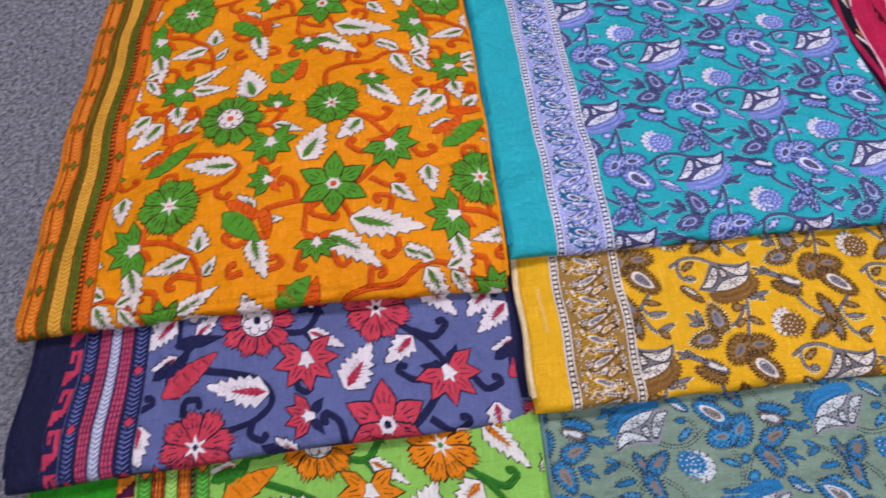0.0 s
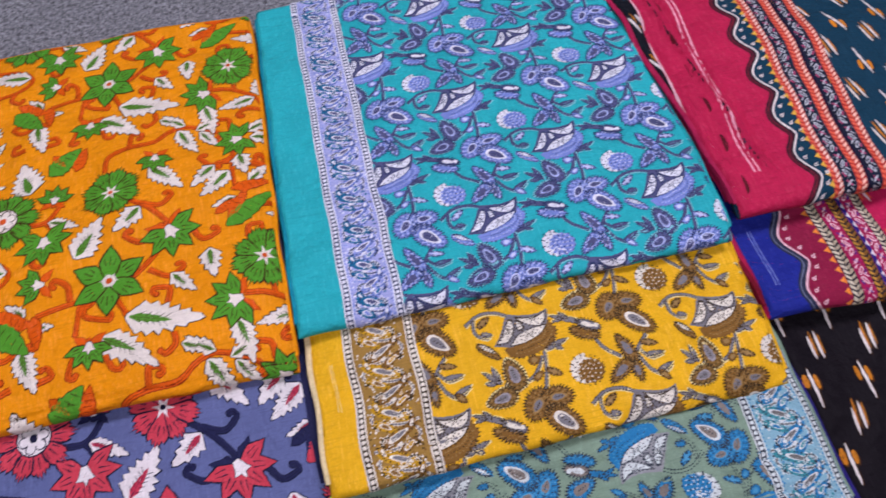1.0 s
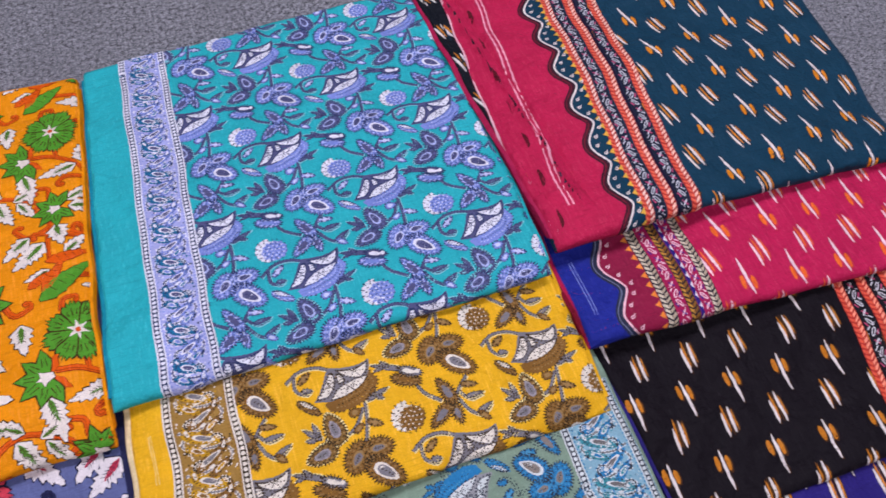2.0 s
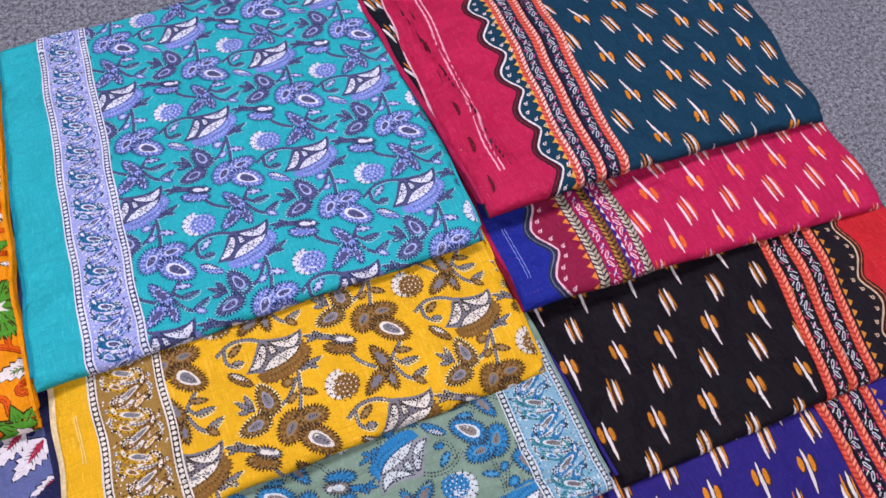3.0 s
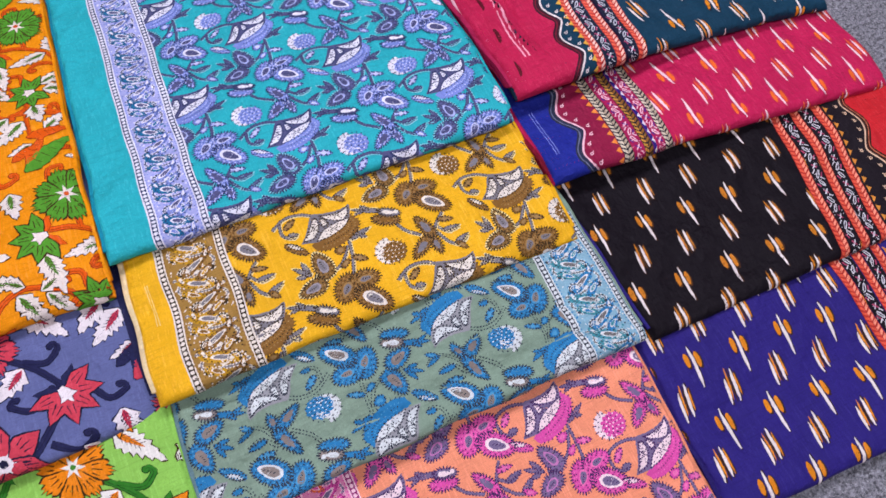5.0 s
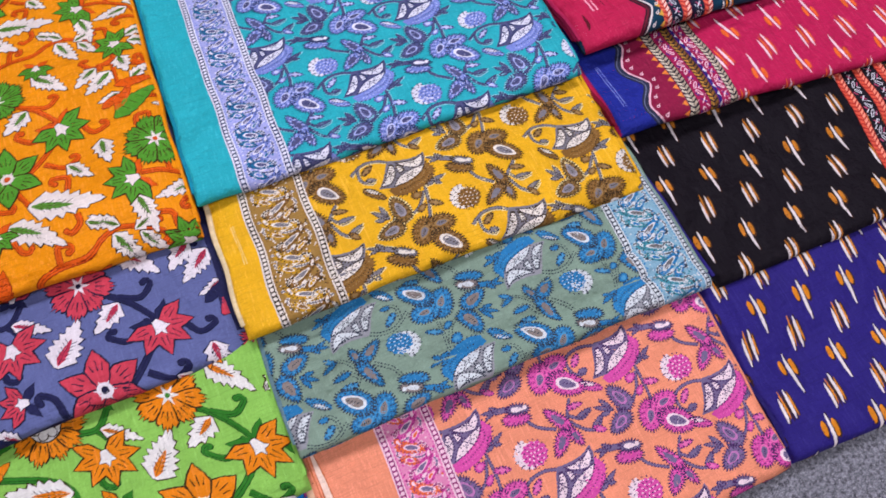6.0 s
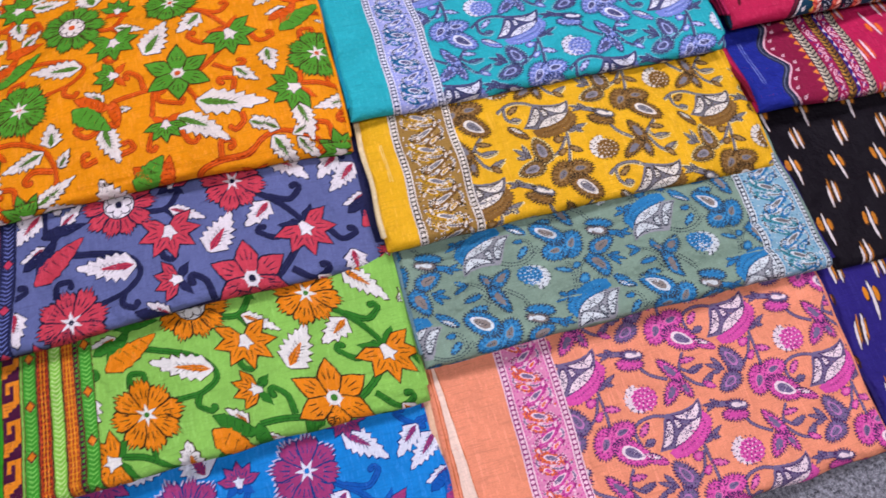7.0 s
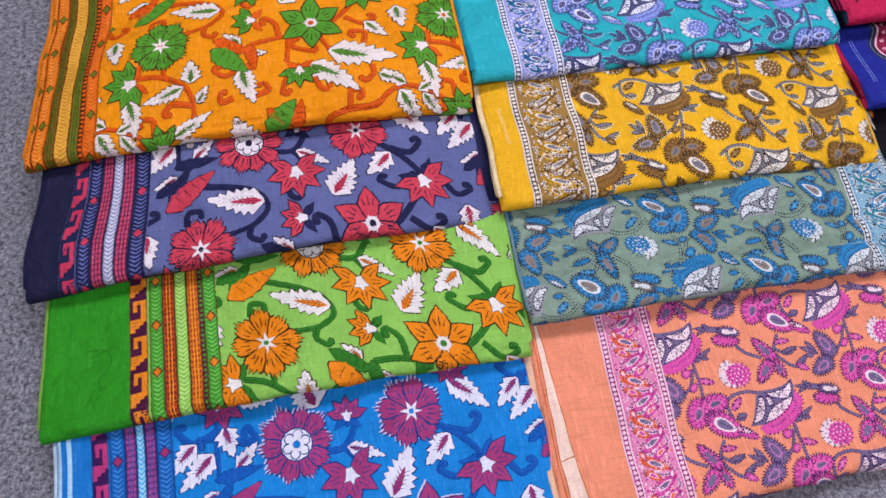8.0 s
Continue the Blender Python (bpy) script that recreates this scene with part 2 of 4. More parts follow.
def clip_tris(tris, axis, limit, sign):
    """Keeps the part of triangles with sign * (x[axis] - limit) >= 0."""
    d = sign * (tris[:, :, axis] - limit)
    keep, cut = (d >= 0).all(1), (d > 0).any(1) & (d < 0).any(1)
    out = []
    for tri, e in zip(tris[cut], d[cut]):
        poly = []
        for k in range(3):
            p, q, dp, dq = tri[k], tri[(k + 1) % 3], e[k], e[(k + 1) % 3]
            if dp >= 0:
                poly.append(p)
            if (dp > 0) != (dq > 0) and dp != dq:
                poly.append(p + (q - p) * dp / (dp - dq))
        for k in range(1, len(poly) - 1):
            out.append((poly[0], poly[k], poly[k + 1]))
    return np.concatenate([tris[keep], np.array(out)]) if out else tris[keep]


def finer(tris, most):
    """Splits triangles until no side is longer than most(middle)."""
    for _ in range(6):
        side = np.linalg.norm((tris - np.roll(tris, -1, 1))[..., :2], axis=2).max(1)
        big = side > most(tris.mean(1))
        if not big.any():
            break
        a, b, c = tris[big, 0], tris[big, 1], tris[big, 2]
        ab, bc, ca = (a + b) / 2, (b + c) / 2, (c + a) / 2
        tris = np.concatenate([tris[~big]] + [np.stack(k, 1) for k in ((a, ab, ca), (ab, b, bc), (ca, bc, c), (ab, bc, ca))])
    return tris


class Print:
    """Dye on a cloth: shapes by part and colour, each with its layer, laid on the cloth's skin."""

    def __init__(self, cloth=None, s_max=9.0):
        self.cloth, self.s_max, self.shapes = cloth, s_max, {}
        self.shear = 0.0
        self.window = (0.0015, cloth.w - 0.0015) if cloth else (-9, 9)

    def add(self, kind, code, layer, tris):
        tris = np.asarray(tris, float)
        t3 = np.empty(tris.shape[:2] + (3,))
        t3[..., :2], t3[..., 2] = tris, layer
        if self.shear:
            t3[..., 0] += self.shear * t3[..., 1]
        self.shapes.setdefault((kind, code, self.window), []).append(t3)

    def packed(self):
        return {key: np.concatenate(items) for key, items in self.shapes.items()}

    def stamp(self, motif, x, y, ang=0.0, lift=0.0, kind=None, pull=None):
        """Adds a packed motif, turned and moved; pull: how the cloth has been drawn out of square, instead of a turn."""
        c, s = math.cos(ang), math.sin(ang)
        m = np.array([[c, s, 0], [-s, c, 0], [0, 0, 1]])
        if pull is not None:
            m[:2, :2] = np.asarray(pull).T
        for (k, code, _), tris in motif.items():
            self.shapes.setdefault((kind or k, code, self.window), []).append(tris @ m + (x, y, lift))

    def band(self, kind, code, layer, a0, a1, s0=None, s1=None):
        s0, s1 = -self.cloth.t * 1.25 if s0 is None else s0, self.s_max if s1 is None else s1
        na, ns = max(1, int((a1 - a0) / .0042)), max(1, int((s1 - s0) / .0042))
        A, S = np.meshgrid(np.linspace(a0, a1, na + 1), np.linspace(s0, s1, ns + 1))
        g = np.stack([A, S], -1)
        q = [g[:-1, :-1], g[:-1, 1:], g[1:, 1:], g[1:, :-1]]
        self.add(kind, code, layer, np.concatenate([np.stack([q[0], q[1], q[2]], 2).reshape(-1, 3, 2), np.stack([q[0], q[2], q[3]], 2).reshape(-1, 3, 2)]))

    def press(self, parent, wear=0.18):
        low, w = -self.cloth.t * 1.25, self.cloth.w
        most = lambda m: np.where(m[:, 1] < .004, .0028, np.where(np.minimum(m[:, 0], w - m[:, 0]) < .008, .0024, .0046))
        by_kind = {}
        for (kind, code, (lo, hi)), items in self.shapes.items():
            lo, hi = max(lo, .0015), min(hi, w - .0015)
            tris = np.concatenate(items)
            a, s = tris[..., 0], tris[..., 1]
            tris = tris[(a.max(1) > lo) & (a.min(1) < hi) & (s.max(1) > low) & (s.min(1) < self.s_max)]
            for axis, limit, sign in ((0, lo, 1), (0, hi, -1), (1, self.s_max, -1), (1, low, 1)):
                tris = clip_tris(tris, axis, limit, sign)
            if len(tris):
                by_kind.setdefault(kind, {}).setdefault(code, []).append(tris)
        for kind, by_code in by_kind.items():
            verts, slots = [], []
            me = bpy.data.meshes.new(kind)
            for slot, (code, items) in enumerate(by_code.items()):
                tris = finer(np.concatenate(items), most)
                e1, e2 = tris[:, 1] - tris[:, 0], tris[:, 2] - tris[:, 0]
                turn = e1[:, 0] * e2[:, 1] - e1[:, 1] * e2[:, 0] < 0
                tris[turn] = tris[turn][:, ::-1]
                qa, qs = tris[..., 0].copy(), tris[..., 1].copy()
                tris[..., 0] += .00022 * np.sin(1450 * qs + 700 * qa) + .00016 * np.sin(2900 * qs - 1700 * qa)
                tris[..., 1] += .00022 * np.sin(1300 * qa - 800 * qs + 1) + .00016 * np.sin(3100 * qa + 1500 * qs)
                p = self.cloth.on(tris[..., 0], tris[..., 1], (0.0003 + 0.00005 * tris[..., 2])[..., None])
                p[..., 2] = np.maximum(p[..., 2], 0.0018)
                verts.append(p.reshape(-1, 3))
                slots.append(np.full(len(tris), slot, np.int32))
                me.materials.append(cotton(code, wear))
            v = np.concatenate(verts)
            n = len(v) // 3
            me.vertices.add(len(v))
            me.vertices.foreach_set("co", v.ravel())
            me.loops.add(3 * n)
            me.loops.foreach_set("vertex_index", np.arange(3 * n, dtype=np.int32))
            me.polygons.add(n)
            me.polygons.foreach_set("loop_start", np.arange(0, 3 * n, 3, dtype=np.int32))
            me.polygons.foreach_set("material_index", np.concatenate(slots))
            me.update(calc_edges=True)
            new(kind, me).parent = parent


def shifted(tris, x, y, ang=0.0, k=1.0, flip=1.0):
    c, s = math.cos(ang) * k, math.sin(ang) * k
    t = tris * (flip, 1)
    return t @ np.array([[c, s], [-s, c]]) + (x, y)


build_room()

# ---- first design: large trailing flowers, one repeat 0.31 m by 0.267 m ----
TILE = ((0.300, 0.004), (-0.0185, 0.263))
# leaves: stalk, tip and half width
LEAVES_ONE = [
    (.015, -.040, .081, -.060, .0186), (-.006, -.056, .043, -.087, .0147), (.063, -.076, .084, -.085, .0072), 
    (.111, -.062, .123, -.102, .0119), (.057, -.005, .076, -.028, .0093), (.093, .015, .094, -.017, .0120),
    (-.031, .029, -.007, .067, .0166), (-.096, .030, -.150, .035, .0140), (-.125, -.061, -.124, -.034, .0119), (-.132, -.065, -.171, -.077, .0100)]
LEAVES_TWO = [
    (-.119, -.083, -.107, -.068, .0060), (-.075, -.052, -.065, -.091, .0124), (-.162, .149, -.123, .166, .0080),
    (-.159, .140, -.118, .134, .0095), (-.064, .080, -.032, .068, .0078), (-.087, .120, -.103, .158, .0190), (-.064, -.034, -.048, -.034, .0055),
    (-.075, -.020, -.090, -.005, .0074), (.036, .122, .072, .093, .0130), (.028, .073, .005, .049, .0125)]
LEAVES_THREE = [
    (.064, .169, .082, .135, .0110), (.071, .175, .047, .190, .0076), (.083, .167, .107, .179, .0069), (.087, .164, .106, .138, .0076),
    (.103, .112, .078, .090, .0110), (.117, .101, .090, .073, .0118), (.120, .068, .098, .058, .0057), (.128, .122, .136, .097, .0120),
    (.136, .085, .157, .102, .0083)]
STEMS_ONE = [
    [(-.180, -.043), (-.158, -.046), (-.133, -.062), (-.124, -.079), (-.122, -.097)], [(-.125, -.085), (-.142, -.081), (-.151, -.086)],
    [(-.154, -.034), (-.153, -.047)], [(-.154, .052), (-.109, .042), (-.093, .025), (-.106, .010), (-.128, .003)], [(-.110, .008), (-.112, -.002), (-.104, -.007)],
    [(.015, -.006), (.031, .007), (.050, .029)], [(.036, .004), (.054, -.007), (.067, -.001)], [(.007, -.021), (.015, -.037)],
    [(-.019, -.016), (-.021, -.032), (-.001, -.040)], [(-.025, -.015), (-.028, -.048)], [(-.065, -.022), (-.041, -.017), (-.017, -.016)],
    [(-.035, -.013), (-.038, .003), (-.047, .010)], [(-.014, -.055), (-.027, -.068), (-.034, -.084)], [(-.001, -.074), (.003, -.085), (.008, -.088)]]
STEMS_TWO = [
    [(.125, .122), (.103, .112), (.088, .124)], [(.119, .146), (.113, .155), (.105, .150)], [(.013, .156), (.015, .171), (.024, .171)],
    [(-.011, .128), (-.009, .146), (.010, .154), (.038, .157), (.055, .169), (.074, .173), (.106, .159), (.121, .135), (.121, .105), (.121, .078)],
    [(.105, .145), (.130, .143)], [(.017, .085), (.037, .070), (.053, .052)], [(.028, .078), (.047, .072), (.058, .081)],
    [(.047, .046), (.030, .035), (.015, .042)], [(.076, .041), (.087, .027), (.100, .031)], [(-.084, .079), (-.066, .081), (-.055, .098)],
    [(-.066, .079), (-.056, .066), (-.059, .055)]]
STEMS_THREE = [
    [(-.145, .098), (-.170, .106), (-.192, .111)], [(-.158, .106), (-.144, .100), (-.149, .113)], [(-.079, -.053), (-.091, -.058), (-.101, -.051)],
    [(-.083, -.083), (-.095, -.086), (-.096, -.079)], [(-.062, -.084), (-.048, -.081), (-.051, -.074)], [(.052, -.034), (.054, -.020), (.042, -.017)],
    [(.057, -.064), (.058, -.075), (.050, -.082)], [(-.170, .016), (-.169, .028), (-.159, .029)], [(-.161, -.107), (-.163, -.093), (-.175, -.090)],
    [(-.075, .047), (-.071, .032), (-.065, .028)], [(-.073, -.025), (-.061, -.041), (-.062, -.051)]]
# buds: place, size, the way they face, petals and their spread
BUDS = [
    (.113, -.044, .025, 3.4, 6, 3.4), (-.173, .140, .022, 3.3, 7, 4.6), (-.065, .056, .025, -1.4, 7, 4.4), (.056, .042, .026, -1.1, 6, 3.6),
    (.041, .135, .017, -1.6, 5, 2.6), (-.061, .106, .017, 1.5, 5, 2.6), (-.062, .009, .019, 3.1, 4, 1.9), (-.016, -.062, .019, -1.6, 5, 2.6)]
rng = np.random.RandomState(4)


def leaf_outline(length, wide, teeth, tooth):
    """A saw-edged leaf along +x, from its stalk at 0; its teeth lean towards the tip."""
    side = [(0.0, wide * .12)]
    for k in range(1, teeth + 1):
        t = k / (teeth + .6)
        w = wide * 2.05 * (t + .05) ** .5 * (1 - t) ** 1.05
        side.append((length * (t + .035), w * (1 + tooth)))
        side.append((length * (t + .05), w * (1 - tooth * 1.3)))
    side.append((length, 0.0))
    return np.array(side + [(x, -y) for x, y in side[-2::-1]])


def grown(outline, by):
    c = outline.mean(0)
    d = outline - c
    return c + d * (1 + by / (np.linalg.norm(d, axis=1, keepdims=True) + 1e-9))


def draw_leaf(pr, x, y, tx, ty, fat, col):
    length, ang = math.hypot(tx - x, ty - y) * 1.03, math.atan2(ty - y, tx - x)
    wide = fat * .90
    o = leaf_outline(length, wide, 6 if length > .035 else 4, 0.24)
    o = o + np.stack([np.zeros(len(o)), .07 * length * (o[:, 0] / length) ** 2], 1) * (1 if (x * 977) % 1 > .5 else -1) + rng.uniform(-.0004, .0004, o.shape)
    put = lambda t: shifted(t, x, y, ang)
    pr.add("leaf_print", col["outline"], 3, put(fan(grown(o, .0012) + (.0002, -.0002))))
    pr.add("leaf_print", col["leaf"], 4, put(fan(o)))
    core = leaf_outline(length * .56, wide * .30, 4, 0.12)
    pr.add("leaf_print", col["core"], 5, put(fan(core + (length * .04, 0))))
    pr.add("leaf_print", col["outline"], 6, put(strip([(length * .08, 0), (length * .58, .0003)], [.0003, .00015])))
    for t in np.linspace(.16, .5, 5):
        for sg in (1, -1):
            pr.add("leaf_print", col["outline"], 6, put(strip([(length * t, sg * wide * .1), (length * (t + .07), sg * wide * .38)], [.0004, .0002])))


def petal(length, wide, tip):
    """A petal along +x with a toothed end."""
    up = [(0, .08), (.3, .38), (.52, .74), (.70, .98), (.82, 1.0), (.93, .80)]
    out = [(length * a, wide * b) for a, b in up]
    out += [(length * (.90 - tip), wide * .52), (length * 1.03, wide * .36), (length * (.95 - tip), wide * .14), (length * 1.10, 0)]
    return np.array(out + [(a, -b) for a, b in out[-2::-1]])


def draw_flower(pr, x, y, r, petals, col, rosette=False, spin=0.0, star=False):
    for k in range(petals):
        ang = spin + k * 2 * math.pi / petals + rng.uniform(-.05, .05)
        if star:
            o = np.array([(0, r * .06), (r * .3, r * .2), (r * .58, r * .29), (r * .8, r * .19), (r * 1.08, 0),
                          (r * .8, -r * .19), (r * .58, -r * .29), (r * .3, -r * .2), (0, -r * .06)])
        else:
            o = petal(r * rng.uniform(.92, 1.04), r * 2.25 / petals, .06) + rng.uniform(-.0005, .0005, (19, 2))
        put = lambda t: shifted(t, x, y, ang)
        up = 7 + (k % 2) * 1.2
        if "ghost" in col:
            pr.add("flower_print", col["ghost"], 6.4, put(fan(grown(o, .0016))) + (-.0012, .0012))
        pr.add("flower_print", col["outline"], up, put(fan(grown(o, .0016))))
        pr.add("flower_print", col["flower"], up + .6, put(fan(o)))
        for off in (-.32, 0, .32):
            pr.add("flower_print", col["outline"], 9.4, put(strip([(r * .50, off * r * .34), (r * (.80 - abs(off) * .3), off * r * .52)], [.0006, .0003])))
    if rosette:
        pr.add("flower_print", col["outline"], 9.5, disc(x, y, r * .45, 14))
        pr.add("flower_print", col["leaf"], 9.8, disc(x, y, r * .41, 14))
        for k in range(6):
            ang = k * math.pi / 3 + .3
            e = np.linspace(-2.2, 2.2, 9) + ang
            pr.add("flower_print", col["outline"], 10.2, strip(np.stack([x + .25 * r * math.cos(ang) + .13 * r * np.cos(e), y + .25 * r * math.sin(ang) + .13 * r * np.sin(e)], 1), .0005))
        pr.add("flower_print", col["dot"], 11, disc(x, y, r * .11, 8))
    else:
        n = 6
        for k in range(n):
            ang = spin + .4 + k * 2 * math.pi / n
            rr = r * (.30 if not star else .24)
            pr.add("flower_print", col["leaf"], 10, shifted(fan([(0, rr * .2), (rr * .45, rr * .2), (rr * 1.15, 0), (rr * .45, -rr * .2), (0, -rr * .2)]), x, y, ang))
        if star:
            pr.add("flower_print", col["leaf"], 10.4, disc(x, y, r * .2, 12))
        pr.add("flower_print", col["dot"], 11, disc(x, y, r * (.1 if star else .085), 8))


def draw_bud(pr, x, y, r, ang, col, petals=6, spread=4.0):
    """A half-open flower that faces ang: pointed petals, two sepals behind, a small pale eye."""
    wide = min(.24, .62 * spread / petals)
    for k in range(petals):
        e = ang + (k / (petals - 1) - .5) * spread
        o = np.array([(0, r * .06), (r * .35, r * wide * .75), (r * .62, r * wide), (r * .86, r * wide * .55), (r * 1.12, 0), (r * .86, -r * wide * .55), (r * .62, -r * wide), (r * .35, -r * wide * .75), (0, -r * .06)])
        pr.add("flower_print", col["outline"], 7, shifted(fan(grown(o, .0015)), x, y, e))
        pr.add("flower_print", col["flower"], 8 + .2 * (k % 2), shifted(fan(o), x, y, e))
        for off in (-.09, .09):
            pr.add("flower_print", col["outline"], 9, shifted(strip([(r * .42, off * r), (r * .78, off * r * .7)], [.0005, .00025]), x, y, e))
    for e in (ang + 2.25, ang - 2.25):
        o = np.array([(0, r * .12), (r * .5, r * .2), (r * .95, 0), (r * .5, -r * .2), (0, -r * .12)])
        pr.add("vine_print", col["stem_edge"], 6, shifted(fan(grown(o, .0006)), x, y, e))
        pr.add("vine_print", col["stem"], 6.5, shifted(fan(o), x, y, e))
    eye = np.array([(r * -.22, r * .10), (r * .08, r * .20), (r * .20, r * .30), (r * .22, r * .08), (r * .40, 0), (r * .22, -r * .08), (r * .20, -r * .30), (r * .08, -r * .20), (r * -.22, -r * .10)])
    pr.add("flower_print", col["outline"], 9.6, shifted(fan(grown(eye, .0007)), x, y, ang))
    pr.add("flower_print", col["leaf"], 10, shifted(fan(eye), x, y, ang))


def draw_fan(pr, x, y, tx, ty, wide, code, edge, kind):
    length, ang = math.hypot(tx - x, ty - y), math.atan2(ty - y, tx - x)
    o = leaf_outline(length, wide, 5, .08)
    pr.add(kind, edge, 6.2, shifted(fan(grown(o, .0011)), x, y, ang))
    pr.add(kind, code, 7, shifted(fan(o), x, y, ang))
    for t in np.linspace(.25, .75, 4):
        pr.add(kind, edge, 8, shifted(strip([(length * t, wide * .55 * (1 - t * .5)), (length * (t + .05), -wide * .5 * (1 - t * .5))], [.0004, .0002]), x, y, ang))


def draw_stem(pr, line, col, w=.0032):
    pts = [np.array(q, float) for q in line]
    run = sum(np.linalg.norm(b - a) for a, b in zip(pts, pts[1:]))
    if len(pts) == 3 and run < .05:
        # a tendril: the end curls on round itself
        d1, d2 = pts[1] - pts[0], pts[2] - pts[1]
        sg = 1 if d1[0] * d2[1] - d1[1] * d2[0] > 0 else -1
        ang = math.atan2(d2[1], d2[0])
        q = pts[2]
        for n in range(4 if run > .024 else 2):
            ang += sg * .8
            q = q + .0032 * (1 - .14 * n) * np.array([math.cos(ang), math.sin(ang)])
            pts.append(q)
    p = curve(pts, 6)
    ends = np.linspace(1.0, .72, len(p))
    pr.add("vine_print", col["stem_edge"], 1, strip(p, w * ends))
    pr.add("vine_print", col["stem"], 2, strip(p + (.0002, .0002), (w - .0008) * ends))
    pr.add("vine_print", col["stem_edge"], 2.6, strip(p - (.0004, .0003), .0003))
    pr.add("vine_print", col["stem_edge"], 1.2, disc(*p[-1], w * 1.05, 9))
    pr.add("vine_print", col["stem"], 2.2, disc(*p[-1], w * .75, 9))


def trailing_print(pr, origin, col, a_from, pull=((1, 0), (0, 1))):
    """The whole flower design; origin: where one six-petalled flower sits."""
    one = Print()
    for line in STEMS_ONE + STEMS_TWO + STEMS_THREE:
        draw_stem(one, line, col)
    for leaf in LEAVES_ONE + LEAVES_TWO + LEAVES_THREE:
        draw_leaf(one, *leaf, col)
    draw_flower(one, -.157, -.0085, .0305, 8, col, spin=.2)
    draw_flower(one, -.002, .0995, .0300, 8, col, spin=.5)
    draw_flower(one, -.109, .091, .0335, 10, col, rosette=True)
    draw_flower(one, 0, 0, .033, 6, col, spin=.52, star=True)
    for x, y, r, e, n, spread in BUDS:
        draw_bud(one, x, y, r, e, col, n, spread)
    for x, y, tx, ty, w in ((-.051, -.124, -.022, -.095, .0135), (-.104, -.024, -.068, -.056, .0130), (.110, .037, .157, .070, .0115)):
        draw_fan(one, x, y, tx, ty, w, col["flower"], col["outline"], "flower_print")
    for x, y, tx, ty, w in ((-.102, -.012, -.066, -.030, .0070), (-.067, -.022, -.060, -.054, .0070), (.118, .078, .160, .083, .0065), (.112, .046, .134, .078, .0060),
                            (-.024, -.124, -.016, -.096, .0080), (.100, .052, .122, .066, .0050), (-.050, -.100, -.036, -.116, .0045), (-.070, -.030, -.090, -.022, .0050)):
        draw_fan(one, x, y, tx, ty, w, col["stem"], col["stem_edge"], "vine_print")
    motif = one.packed()
    keep = pr.window
    pr.window = (a_from, keep[1])
    pull = np.array(pull, float)
    for i in range(-2, 3):
        for j in range(-2, 3):
            dx, dy = i * TILE[0][0] + j * TILE[1][0], i * TILE[0][1] + j * TILE[1][1]
            x, y = np.array(origin) + pull @ (dx, dy)
            if -.25 < x < pr.cloth.w + .25 and -.22 < y < pr.s_max + .22:
                pr.stamp(motif, x, y, pull=pull)
    pr.window = keep


def striped_border(pr, bands, edge):
    """Woven-looking bands along one edge: (from, to, style, ground, mark, second mark)."""
    s0, s1 = -pr.cloth.t * 1.25, pr.s_max
    for a0, a1, style, ground, mark, mark2 in bands:
        pr.band("border_print", ground, 12, a0, a1)
        w, mid = a1 - a0, (a0 + a1) / 2
        for x in (a0, a1):
            pr.add("border_print", edge, 14, strip([(x, y) for y in np.arange(s0, s1 + .006, .006)], .0004))
        if style == "chevron":
            for y in np.arange(s0, s1, .0042):
                for sg in (1, -1):
                    pr.add("border_print", mark, 13, strip([(mid, y), (mid + sg * w * .36, y + .0034)], [.0008, .0006]))
        if style == "diamond":
            for y in np.arange(s0, s1, .0042):
                for sg in (1, -1):
                    pr.add("border_print", mark, 13, strip([(mid, y), (mid + sg * w * .34, y + .003)], [.0007, .0004]))
            for y in np.arange(s0 + .01, s1, .046):
                pr.add("border_print", edge, 14, fan([(mid - w * .42, y), (mid, y + .0062), (mid + w * .42, y), (mid, y - .0062)]))
                pr.add("border_print", mark2, 15, fan([(mid - w * .3, y), (mid, y + .0044), (mid + w * .3, y), (mid, y - .0044)]))
        if style == "dash":
            for f in (.2, .5, .8):
                for n, y in enumerate(np.arange(s0, s1, .0052)):
                    pr.add("border_print", mark, 13.4, strip([(a0 + w * f, y + rng.uniform(0, .0008)), (a0 + w * f, y + .0040)], w * .085))
            for f in (.35, .65):
                pr.add("border_print", mark2, 13, strip([(a0 + w * f, y) for y in np.arange(s0, s1, .006)], w * .04))
        if style == "key":
            step = .036
            for y in np.arange(s0, s1, step):
                for x0, x1, y0, y1 in ((.0, 1, .0, .1), (.66, 1, .1, .62), (.2, .66, .50, .62), (.2, .45, .3, .5), (.0, .3, .74, .84), (.0, .55, .84, .92), (.0, .8, .92, 1.0)):
                    pr.add("border_print", mark, 13, fan([(a0 + w * x0, y + step * y0), (a0 + w * x1, y + step * y0), (a0 + w * x1, y + step * y1), (a0 + w * x0, y + step * y1)]))
        if style == "tooth":
            for y in np.arange(s0, s1, .005):
                pr.add("border_print", mark, 13, fan([(a0, y), (a1, y + .0012), (a1, y + .0026), (a0, y + .0035)]))


